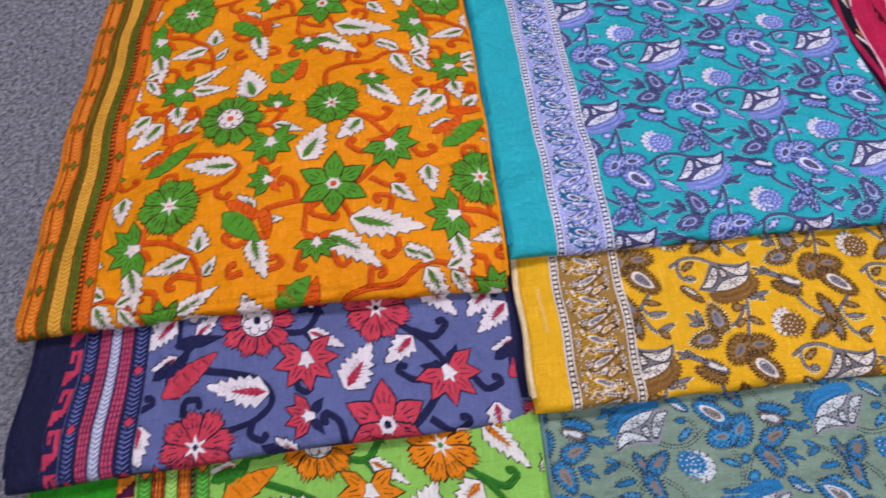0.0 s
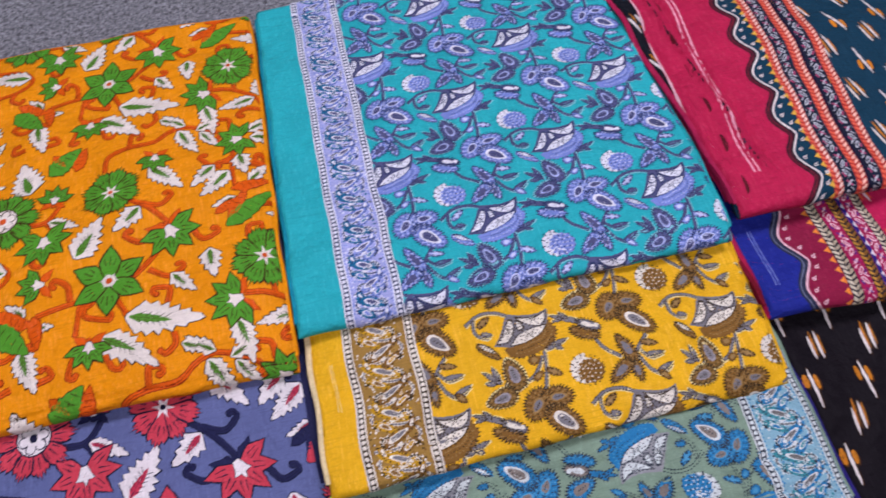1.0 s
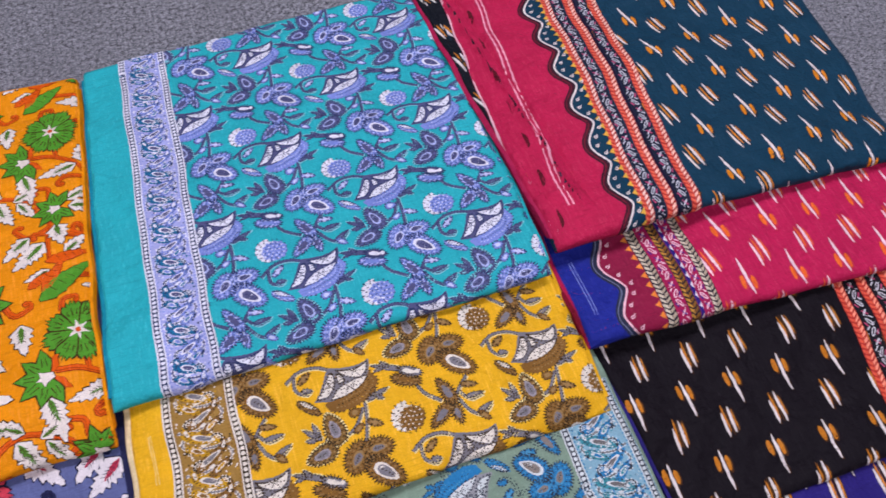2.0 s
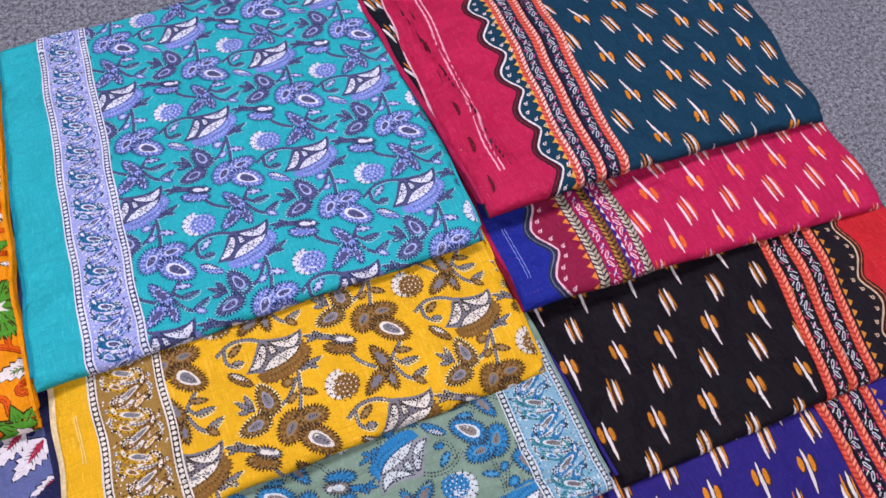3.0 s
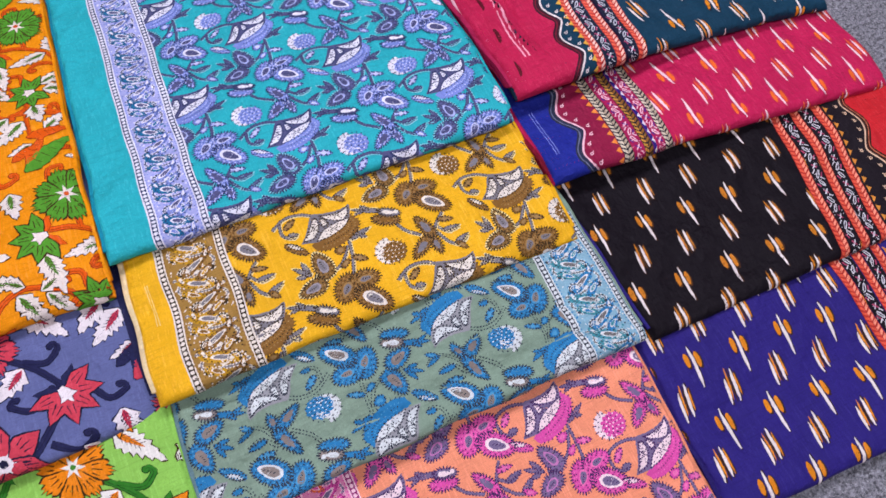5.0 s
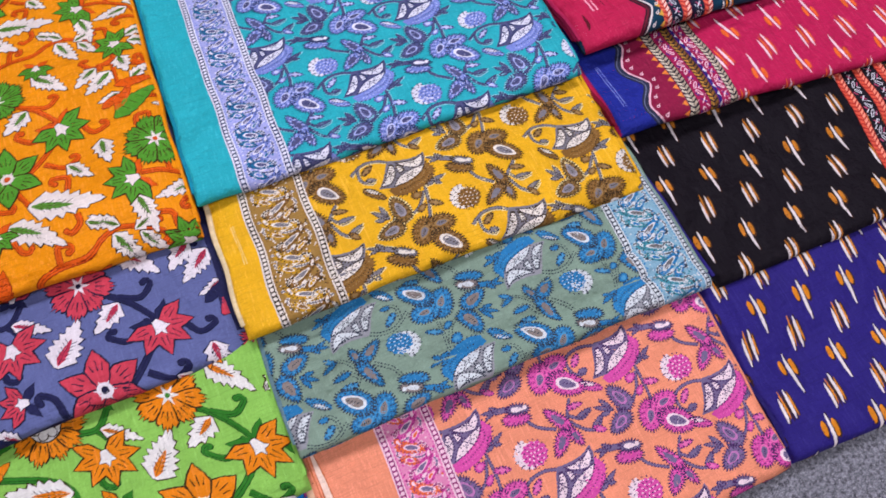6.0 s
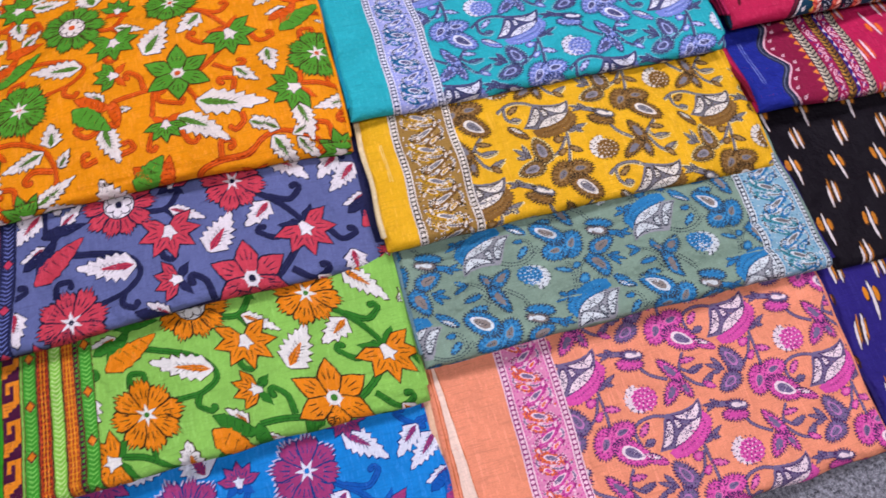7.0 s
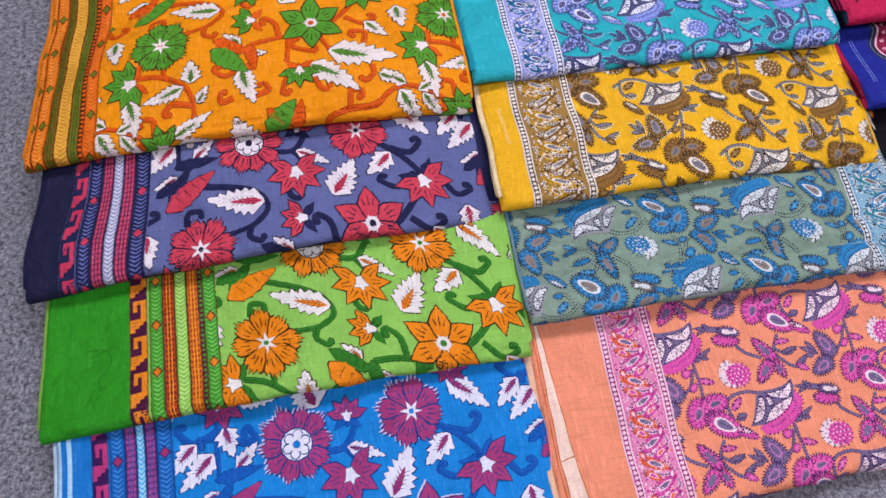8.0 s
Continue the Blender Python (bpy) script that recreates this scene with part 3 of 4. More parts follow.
# ---- second design: small block-printed sprigs, half-drop repeat ----
def lobe(pr, x, y, ang, length, wide, outer, ring, core, tick, ticks=16, layer=3, grow=1.0, fringe=False, point=False, ring_size=.52, core_size=.37, hatch=None):
    """A paisley drop or pointed leaf with a scalloped, stitched edge."""
    t = np.linspace(0, 2 * math.pi, 36, endpoint=False)
    tip = lambda e: (1 - .8 * np.cos(e)) / 1.2 if point else (1 - .25 * np.cos(e))
    q = np.stack([length * .5 * np.cos(t), wide * .5 * np.sin(t) * tip(t)], 1)
    put = lambda k: shifted(k, x, y, ang)
    pr.add("sprig_print", outer, layer, put(fan(q * (1 + .055 * np.cos(12 * t))[:, None])))
    if ring:
        pr.add("sprig_print", ring, layer + 1, put(fan(q[::2] * ring_size)))
    if core:
        pr.add("sprig_print", core, layer + 2, put(fan(q[::2] * core_size)))
    for e in np.linspace(0, 2 * math.pi, ticks, endpoint=False):
        d = np.array([length * .5 * math.cos(e), wide * .5 * math.sin(e) * tip(e)])
        n = d / (np.linalg.norm(d) + 1e-9)
        pr.add("sprig_print", tick, layer + 2.5, put(strip([d * .76, d * .76 + n * .0014], [.0006, .0005])))
        if hatch:
            m = np.array([length * .5 * math.cos(e + .17), wide * .5 * math.sin(e + .17) * tip(e + .17)])
            pr.add("sprig_print", hatch, layer + 2.4, put(strip([m * .64, m * .64 + .0013 * m / np.linalg.norm(m)], .00045)))
            pr.add("sprig_print", tick, layer + 2.4, put(strip([d * .50, d * .50 + n * .0010], .00045)))
        if fringe:
            pr.add("sprig_print", tick, layer + 2.5, put(strip([d * .98, d + n * .0016], [.00055, .00045])))


def stitched(pr, line, code, dots, w=.0013, layer=1):
    p = curve(line, 6)
    if code:
        pr.add("sprig_print", code, layer, strip(p, w))
    if dots:
        seg = np.concatenate([[0], np.cumsum(np.linalg.norm(np.diff(p, axis=0), axis=1))])
        for d in np.arange(.001, seg[-1] - .001, .0030):
            k = np.array([np.interp(d, seg, p[:, 0]), np.interp(d, seg, p[:, 1])])
            k2 = np.array([np.interp(d + .0017, seg, p[:, 0]), np.interp(d + .0017, seg, p[:, 1])])
            run = (k2 - k) / (np.linalg.norm(k2 - k) + 1e-9)
            side = np.array([-run[1], run[0]]) * w
            for sg in (1, -1):
                pr.add("sprig_print", dots, layer + 1, strip([k + side * sg, k2 + side * sg], .0005))


BELL = dict(
    body=[(-.0015, .0025), (.0080, .0005), (.0180, .0000), (.0270, .0015), (.0345, .0050), (.0345, -.0020), (.0310, -.0110), (.0220, -.0185), (.0085, -.0245), (-.0040, -.0285),
          (-.0195, -.0262), (-.0130, -.0185), (-.0085, -.0105), (-.0055, -.0030)],
    upper=[(.0050, -.0010), (.0120, -.0024), (.0200, -.0022), (.0265, -.0008), (.0322, .0022), (.0308, -.0055), (.0250, -.0108), (.0165, -.0090), (.0090, -.0052)])
BELL_LOW = dict(
    left=[(-.0032, -.0038), (.0002, -.0044), (.0008, -.0110), (-.0018, -.0175), (-.0072, -.0236), (-.0160, -.0244), (-.0108, -.0180), (-.0062, -.0105)],
    crescent=[(-.0040, -.0272), (.0020, -.0200), (.0095, -.0158), (.0200, -.0128), (.0300, -.0112), (.0255, -.0175), (.0170, -.0226), (.0060, -.0264)],
    small=[(.0043, -.0052), (.0080, -.0066), (.0095, -.0118), (.0050, -.0132)],
    skirt=[(-.0110, -.0300), (-.0036, -.0260), (.0095, -.0190), (.0243, -.0130), (.0335, -.0075), (.0385, -.0160), (.0345, -.0250), (.0260, -.0320), (.0150, -.0365), (.0031, -.0385), (-.0075, -.0370)])
# small parts of the sprig: stalk, tip and width
SPRIG_TWIGS = [
    (-.018, -.060, -.0346, -.0492, .0050), (-.0202, -.0574, -.0259, -.0452, .0050), (-.0227, -.0594, -.0324, -.0596, .0050), (.0247, -.0343, .0467, -.0256, .0056),
    (.0302, -.0317, .0347, -.0225, .0045), (.034, -.0317, .0413, -.0347, .0045), (.0638, -.0114, .0356, -.0025, .0056), (.052, -.007, .045, -.0005, .0040),
    (.047, -.006, .038, -.009, .0040), (-.0291, -.0145, -.0195, -.0150, .0056)]
SPRIG_PETALS = [
    (.0077, -.0438, .0190, -.0416, .0085), (.0228, -.0522, .0379, -.0583, .0066), (.0111, -.0603, .0200, -.0538, .0066), (-.0314, -.0073, -.0198, .0023, .0070),
    (.1119, -.0376, .1279, -.0400, .0060), (.1240, -.0646, .1345, -.0726, .0062)]
SPRIG_STEMS = [
    [(0, 0), (-.0141, .0057), (-.0294, .0050), (-.0429, -.0042)], [(-.0352, .0016), (-.0345, -.0119), (-.0257, -.0177), (-.0214, -.0155)],
    [(.0204, -.0724), (.0228, -.0538), (.0233, -.0346)], [(.0212, -.0396), (.0121, -.0558), (-.002, -.0626), (-.0157, -.0619)],
    [(.1005, -.0560), (.1104, -.0405), (.1189, -.0300)], [(.109, -.0435), (.1193, -.0521), (.1314, -.0490)],
    [(.1076, -.0491), (.1166, -.0621), (.1276, -.0671), (.1377, -.0593)], [(.0930, -.0490), (.0786, -.0386), (.0717, -.0277)]]


def drop_shape(pr, x, y, tx, ty, wide, outer, tick, layer=3, belly=.5, ring=None, ring_at=(.56, .26, .58), core=None, hatch=None, fringe=True, light=None, pitch=.0027):
    """A stitched drop from stalk to tip: toothed edge, short dashes across it, rows of dashes inside; ring_at: where the eye sits, its length and width."""
    length, ang = math.hypot(tx - x, ty - y), math.atan2(ty - y, tx - x)
    t = np.linspace(0, 2 * math.pi, 40, endpoint=False)
    u = .5 - .5 * np.cos(t)
    prof = (u + .02) ** belly * (1.02 - u) ** (1.1 - belly)
    prof = prof / prof.max()
    q = np.stack([length * u, np.where(t < math.pi, 1, -1) * wide * .5 * prof], 1)
    mid = np.array([length * .5, 0])
    put = lambda k: shifted(k, x, y, ang)
    big = length > .014
    if light:
        pr.add("sprig_print", light, layer - .5, put(fan(mid + (q - mid) * 1.12 + (.0004, -.0006))))
    pr.add("sprig_print", outer, layer, put(fan(mid + (q - mid) * (1 + (.085 if big else .06) * np.cos(13 * t))[:, None])))
    edge = np.concatenate([q, q[:1]])
    seg = np.concatenate([[0], np.cumsum(np.linalg.norm(np.diff(edge, axis=0), axis=1))])
    rows = [(1.0, .0013, .0021 if big else .0014)] if fringe else [(.9, .0005, .0011)]
    if big and hatch:
        rows += [(.78, .0007, .0007), (.58, .0006, .0006)]
    for scale, inner, outer_len in rows:
        for n, d in enumerate(np.arange(0, seg[-1], pitch / scale)):
            e = np.array([np.interp(d, seg, edge[:, 0]), np.interp(d, seg, edge[:, 1])])
            n_ = (e - mid) / (np.linalg.norm(e - mid) + 1e-9)
            e = mid + (e - mid) * scale
            pr.add("sprig_print", tick if scale > .8 or n % 2 else hatch, layer + 2.5, put(strip([e - n_ * inner, e + n_ * outer_len], [.0007, .0005])))
    if ring:
        at, rl, rw = ring_at
        c = np.array([length * at, 0])
        eye = lambda k: np.stack([c[0] + length * rl * k * np.cos(t[::2]), wide * .5 * rw * k * np.sin(t[::2]) * (1 - .3 * np.cos(t[::2]))], 1)
        pr.add("sprig_print", ring, layer + 3, put(fan(eye(1.0))))
        if core:
            pr.add("sprig_print", core, layer + 4, put(fan(eye(.72))))
            for k in np.linspace(-.4, .4, 4):
                pr.add("sprig_print", tick, layer + 5, put(strip([c + (length * rl * k, -wide * .03), c + (length * rl * (k + .12), wide * .05)], .0004)))
    elif core:
        pr.add("sprig_print", core, layer + 1, put(fan(mid + (q[::2] - mid) * .5)))


def sprig_cell(col):
    """One repeat, hung from the place where a stem meets its bell flower."""
    one = Print()
    grey, hue, white, dark, pale = col["grey"], col["hue"], col["white"], col["dark"], col["pale"]
    leaf, stalk = (hue, None) if "stitched" in col else (grey, grey)
    light, core = col.get("light"), col.get("core", grey)
    for line in SPRIG_STEMS:
        stitched(one, line, stalk, dark, .0014)
        if light:
            one.add("sprig_print", light, .3, strip(curve(line, 6) + (.0006, -.0009), .0019))
    # bell flower: white sails in a grey frame over a toothed skirt
    skirt = np.array(BELL_LOW["skirt"])
    one.add("sprig_print", hue, 2.6, fan(grown(np.repeat(skirt, 2, 0) + np.tile([[0, 0], [.0004, -.0006]], (len(skirt), 1)), .0008)))
    low = curve(skirt[4:], 8)
    for k in range(0, len(low) - 1, 3):
        n = (low[k] - (.012, -.020)) / np.linalg.norm(low[k] - (.012, -.020))
        one.add("sprig_print", hue, 2.7, fan([low[k] + n * .0024, low[k] + (n[1] * .0015, -n[0] * .0015), low[k] - (n[1] * .0015, -n[0] * .0015)]))
        one.add("sprig_print", dark, 3.2, strip([low[k] + n * .0004, low[k] + n * .0026], .0005))
        for r, code in ((.0042, pale), (.0075, dark), (.0105, pale)):
            one.add("sprig_print", code, 3.2, strip([low[k] - n * r, low[k] - n * (r - .0013)], .0005))
    one.add("sprig_print", col.get("frame", grey), 4, fan(grown(np.array(BELL["body"]), .0006)))
    for sail in (BELL["upper"], BELL_LOW["left"], BELL_LOW["crescent"], BELL_LOW["small"]):
        o = np.array(sail)
        c = o.mean(0)
        one.add("sprig_print", white, 6, fan(o))
        rim = curve(np.concatenate([o, o[:1]]), 3)
        for k in range(0, len(rim) - 1, 1):
            n = (rim[k] - c) / np.linalg.norm(rim[k] - c)
            one.add("sprig_print", dark, 6.8, strip([rim[k] - n * .0004, rim[k] + n * .0018], .0006))
        for k in range(len(o)):
            for f in ((.74, .48, .22) if len(o) > 4 else (.4,)):
                m = c + (o[k] - c) * f
                one.add("sprig_print", dark, 6.8, strip([m, m + (.0012, .0004)], .00055))
    # three-lobed paisley
    one.add("sprig_print", hue, 2.8, disc(.0225, -.0845, .0095, 14))
    for x, y, tx, ty, w in ((.0205, -.0700, .0030, -.0935, .0195), (.0150, -.0785, .0440, -.0765, .0160)):
        drop_shape(one, x, y, tx, ty, w * 1.2, hue, dark, 3, .5, pale, (.54, .26, .36), core, pale)
    drop_shape(one, .0185, -.0870, .0465, -.1095, .0215, hue, dark, 3.6, .5, white, (.52, .33, .52), core, pale)
    # pair of leaves with an eye each
    for x, y, tx, ty, w in ((-.0012, -.0665, -.0122, -.0395, .0175), (-.0060, -.0690, -.0312, -.0775, .0165)):
        drop_shape(one, x, y, tx, ty, w, col.get("pair", leaf), dark, 3, .42, col.get("heart", grey), (.50, .29, .48), core, col.get("vein", pale), light=light)
    for x, y, tx, ty, w in SPRIG_TWIGS:
        drop_shape(one, x, y, tx, ty, w, leaf, dark, 2, .4, fringe=False, light=light)
    # cluster of pointed leaves
    for x, y, tx, ty, w in ((.1055, -.0545, .0915, -.0285, .0118), (.1010, -.0535, .0805, -.0705, .0128), (.1030, -.0545, .1080, -.0725, .0098)):
        drop_shape(one, x, y, tx, ty, w, hue, dark, 3, .42, None, core=core, hatch=pale)
    for x, y, tx, ty, w in SPRIG_PETALS:
        drop_shape(one, x, y, tx, ty, w, hue, dark, 3, .45, fringe=False, hatch=pale, core=pale)
    for x, y, tx, ty in ((.1150, -.050, .1325, -.0480), (.1230, -.0660, .1385, -.0580)):
        drop_shape(one, x, y, tx, ty, .0050, leaf, dark, 2, .4, fringe=False, light=light)
    # round flower: pale ruff to one side of a dotted head
    for k in range(8):
        e = 1.7 + 3.4 * k / 7
        one.add("sprig_print", white, 3, shifted(fan([(.004, .0032), (.0128, .0030), (.0142, .0014), (.0130, 0), (.0142, -.0014), (.0128, -.0030), (.004, -.0032)]), .0585, -.0550, e))
        one.add("sprig_print", dark, 5, shifted(strip([(.0110, .0012), (.0150, .0014)], .0005), .0585, -.0550, e))
    one.add("sprig_print", white, 3, disc(.0590, -.0550, .0100, 14))
    one.add("sprig_print", hue, 4, fan([(.0635 + .0118 * (1 + .13 * (k % 2)) * math.cos(e), -.0575 + .0108 * (1 + .13 * (k % 2)) * math.sin(e)) for k, e in enumerate(np.linspace(0, 6.283, 22, endpoint=False))]))
    for rr, n, code in ((.0128, 18, dark), (.0098, 14, white), (.0078, 12, dark), (.0054, 9, white), (.0036, 6, dark), (.0015, 3, white)):
        for e in np.linspace(0, 6.283, n, endpoint=False):
            p = np.array([.0625 + rr * math.cos(e), -.0570 + rr * math.sin(e)])
            one.add("sprig_print", code, 5, strip([p, p + (.0015 * math.cos(e + .8), .0015 * math.sin(e + .8))], .00055))
    # bud on a spray
    drop_shape(one, .0520, -.0180, .0775, -.0270, .0115, hue, dark, 3, .5, hatch=pale)
    drop_shape(one, .0600, -.0110, .0800, -.0195, .0098, grey, dark, 4, .5, white, (.46, .28, .46))
    one.add("sprig_print", white, 8, disc(.0765, -.0165, .0022, 8))
    drop_shape(one, -.0355, -.0228, -.0160, -.0385, .0090, hue, dark, 3, .5, hatch=pale, fringe=False)
    drop_shape(one, -.0330, -.0225, -.0210, -.0318, .0046, white, dark, 4, .5, fringe=False)
    return one.packed()


def sprig_print(pr, origin, col, a_range, turned, pitch, lean):
    keep = pr.window
    pr.window = a_range
    motif = sprig_cell(col)
    for i in range(-5, 6):
        for j in range(-4, 5):
            x, y = origin[0] + i * pitch[0], origin[1] + (j + (i % 2) * .5) * pitch[1] + lean * i * pitch[0]
            if -.12 < x < pr.cloth.w + .12 and -.16 < y < pr.s_max + .18:
                pr.stamp(motif, x, y, math.pi if turned else math.atan(lean))
    pr.window = keep


def bead_line(pr, mid, half, dark, white):
    s0, s1 = -pr.cloth.t * 1.25, pr.s_max
    pr.band("border_print", white, 12, mid - half - .0014, mid + half + .0014)
    pr.band("border_print", dark, 13, mid - half, mid + half)
    for y in np.arange(s0, s1, .0046):
        pr.add("border_print", white, 14, disc(mid, y, half * .80, 8, .0018))


def paisley_border(pr, a0, a1, col, flip=1):
    """Ground with scrolling paisleys between two bead lines."""
    s0, s1 = -pr.cloth.t * 1.25, pr.s_max
    b = .0036
    pr.band("border_print", col["ground"], 11.5, a0, a1)
    bead_line(pr, a0 + b, .0026, col["dark"], col["white"])
    bead_line(pr, a1 - b, .0026, col["dark"], col["white"])
    i0, i1 = a0 + .0085, a1 - .0085
    mid, w = (i0 + i1) / 2, (i1 - i0)
    for x in (i0, i1):
        for y in np.arange(s0, s1, .0035):
            pr.add("border_print", col["hue"], 12.5, disc(x + rng.uniform(-.0005, .0005), y, .0008, 6))
    two = Print()
    n = 0
    for y in np.arange(s0 - .01, s1 + .02, .0195):
        sg = 1 if n % 2 else -1
        n += 1
        o1, o2 = (col["motif"], col["hue"]) if n % 2 else (col["hue"], col["motif"])
        stitched(two, [(mid - sg * w * .46, y - .008), (mid - sg * w * .1, y - .0105), (mid + sg * w * .40, y - .003), (mid + sg * w * .36, y + .006)], col["grey"], col["white"], .0011, 2)
        lobe(two, mid + sg * .001, y, .45 * sg, w * .86, .0105, o1, col["white"], col["grey"], col["dark"], 18, grow=1.0)
        lobe(two, mid - sg * w * .18, y + .0098, -.6 * sg, w * .5, .0075, o2, col["white"], o1, col["dark"], 10, 3.2, grow=1.0)
        lobe(two, mid + sg * w * .30, y + .0088, 1.2 * sg, w * .30, .0055, o1, col["white"], None, col["dark"], 7, 3.1, grow=1.0)
        # a stitched scroll that winds round each drop, and loose seeds
        e = np.linspace(0, 4.6, 12)
        spiral = np.stack([mid - sg * w * .22 + sg * (.0072 - .0011 * e) * np.cos(e), y - .0045 + (.0066 - .0010 * e) * np.sin(e)], 1)
        stitched(two, spiral[::2], col["dark"], col["white"], .0009, 4)
        for k in range(4):
            lobe(two, mid + sg * w * (.36 - .18 * k), y - .0078 + .0012 * k, 1.0 * sg + .5 * k, .0085, .0042, (col["dark"], o2, col["white"], o1)[k], None, None, col["white"], 6, 2.7, point=True)
        for _ in range(46):
            x, yy = mid + rng.uniform(-.48, .48) * w, y + rng.uniform(-.0098, .0098)
            two.add("sprig_print", (col["white"], col["dark"], o1, col["hue"], col["white"])[rng.randint(5)], 2.4, disc(x, yy, rng.uniform(.0006, .0013), 6))
    pr.stamp(two.packed(), 0, 0, 0, 12, "border_print")


# ---- third design: dashes in the manner of tied-and-dyed cloth ----
def stroke(pr, x, y0, y1, half, code, layer, slant=0.08):
    n = 7
    t = np.linspace(0, 1, n)
    sway = slant * (y1 - y0) + rng.uniform(-.0006, .0006)
    pr.add("dash_print", code, layer, strip(np.stack([x + sway * (t - .5) + .0003 * np.sin(5 * t + x * 90), y0 + (y1 - y0) * t], 1), half * np.array([.3, .8, 1, 1.05, 1, .75, .25])))


def dash_print(pr, origin, pitch, col, a_range, lean=0.0, head=1, size=1.0, slant=.08):
    """Alternating rows: a long dash between two blobs, and bundles of dashes."""
    keep = pr.window
    pr.window = a_range
    for i in range(-6, 11):
        for j in range(-4, 9):
            x, y = origin[0] + i * pitch[0] + rng.uniform(-.0012, .0012), origin[1] + j * pitch[1] + rng.uniform(-.001, .001) + lean * i
            if -.03 < x < pr.cloth.w + .03 and -.05 < y < pr.s_max + .04:
                for sg in (-1, 1):
                    k = rng.uniform(.88, 1.1)
                    yy = y + head * .001 - sg * .0012
                    pr.add("dash_print", col["shade"], 1, disc(x + sg * .0062 * size + .0007, yy - .0010, .0036 * size, 12, .0098 * k * size, -.12))
                    pr.add("dash_print", col["blob"], 2, disc(x + sg * .0060 * size, yy, .0029 * size, 12, .0088 * k * size, -.12))
                lo, hi = sorted((y - head * .0290 * size, y + head * .0160 * size))
                stroke(pr, x + .0006, lo - .001, hi + .001, .0024 * size, col["shade"], 3, slant)
                stroke(pr, x, lo, hi, .0018 * size, col["line"], 4, slant)
            x, y = x - pitch[0] * .5, y - pitch[1] * .5
            if -.03 < x < pr.cloth.w + .03 and -.05 < y < pr.s_max + .04:
                for k, (dx, lo, hi, half) in enumerate(np.array(((-.0070, -.0180, .0115, .0016), (-.0032, -.0125, .0185, .0011), (-.0004, -.0150, .0175, .0013), (.0030, -.0155, .0185, .0017), (.0062, -.0110, .0140, .0009))) * size):
                    code = (col["line"], col["blob"], col["shade"], col["line"], col["blob"])[k]
                    lo, hi = lo * rng.uniform(.85, 1.1), hi * rng.uniform(.85, 1.1)
                    if k in (0, 3, 4):
                        stroke(pr, x + dx + .0007, y + lo - .001, y + hi + .001, half + .0006, col["shade"], 1, slant * 1.4)
                    stroke(pr, x + dx, y + lo, y + hi, half, code, 2 + .2 * k, slant * 1.4)
    pr.window = keep


def braid(pr, mid, half, ground, one, two):
    s0, s1 = -pr.cloth.t * 1.25, pr.s_max
    pr.band("border_print", ground, 12, mid - half, mid + half)
    for n, y in enumerate(np.arange(s0, s1, .0056)):
        for sg, code in ((-1, one), (1, two)):
            pr.add("border_print", code, 13, fan([(mid + sg * .0003, y), (mid + sg * half * .9, y + .0036), (mid + sg * half * .9, y + .0070), (mid + sg * .0003, y + .0036)]))


def figured(pr, a0, a1, ground, white, hue):
    """A narrow band of little outlined figures."""
    s0, s1 = -pr.cloth.t * 1.25, pr.s_max
    pr.band("border_print", ground, 12, a0, a1)
    w, mid = a1 - a0, (a0 + a1) / 2
    n = 0
    for y in np.arange(s0, s1, .0105):
        n += 1
        sg = 1 if n % 2 else -1
        e = np.linspace(0, 6.283, 13)
        if n % 3:
            p = np.stack([mid + .0016 * np.cos(e) * 1.0 + sg * .0022 * np.sin(e), y + .0042 * np.sin(e)], 1)
            pr.add("border_print", white, 13, strip(p, .00055))
            pr.add("border_print", white, 13, strip([(mid - sg * w * .4, y + .003), (mid - sg * w * .1, y + .0065)], .0006))
            pr.add("border_print", hue, 13, strip([(mid + sg * w * .2, y - .004), (mid + sg * w * .4, y + .001)], .0008))
        else:
            for k in range(4):
                a = k * math.pi / 2 + .78
                pr.add("border_print", (white, hue)[k % 2], 13, strip([(mid, y), (mid + .0036 * math.cos(a), y + .0040 * math.sin(a))], [.0011, .0006]))
        for _ in range(3):
            pr.add("border_print", white, 13.2, disc(mid + rng.uniform(-.46, .46) * w, y + rng.uniform(-.005, .005), .0006, 6))


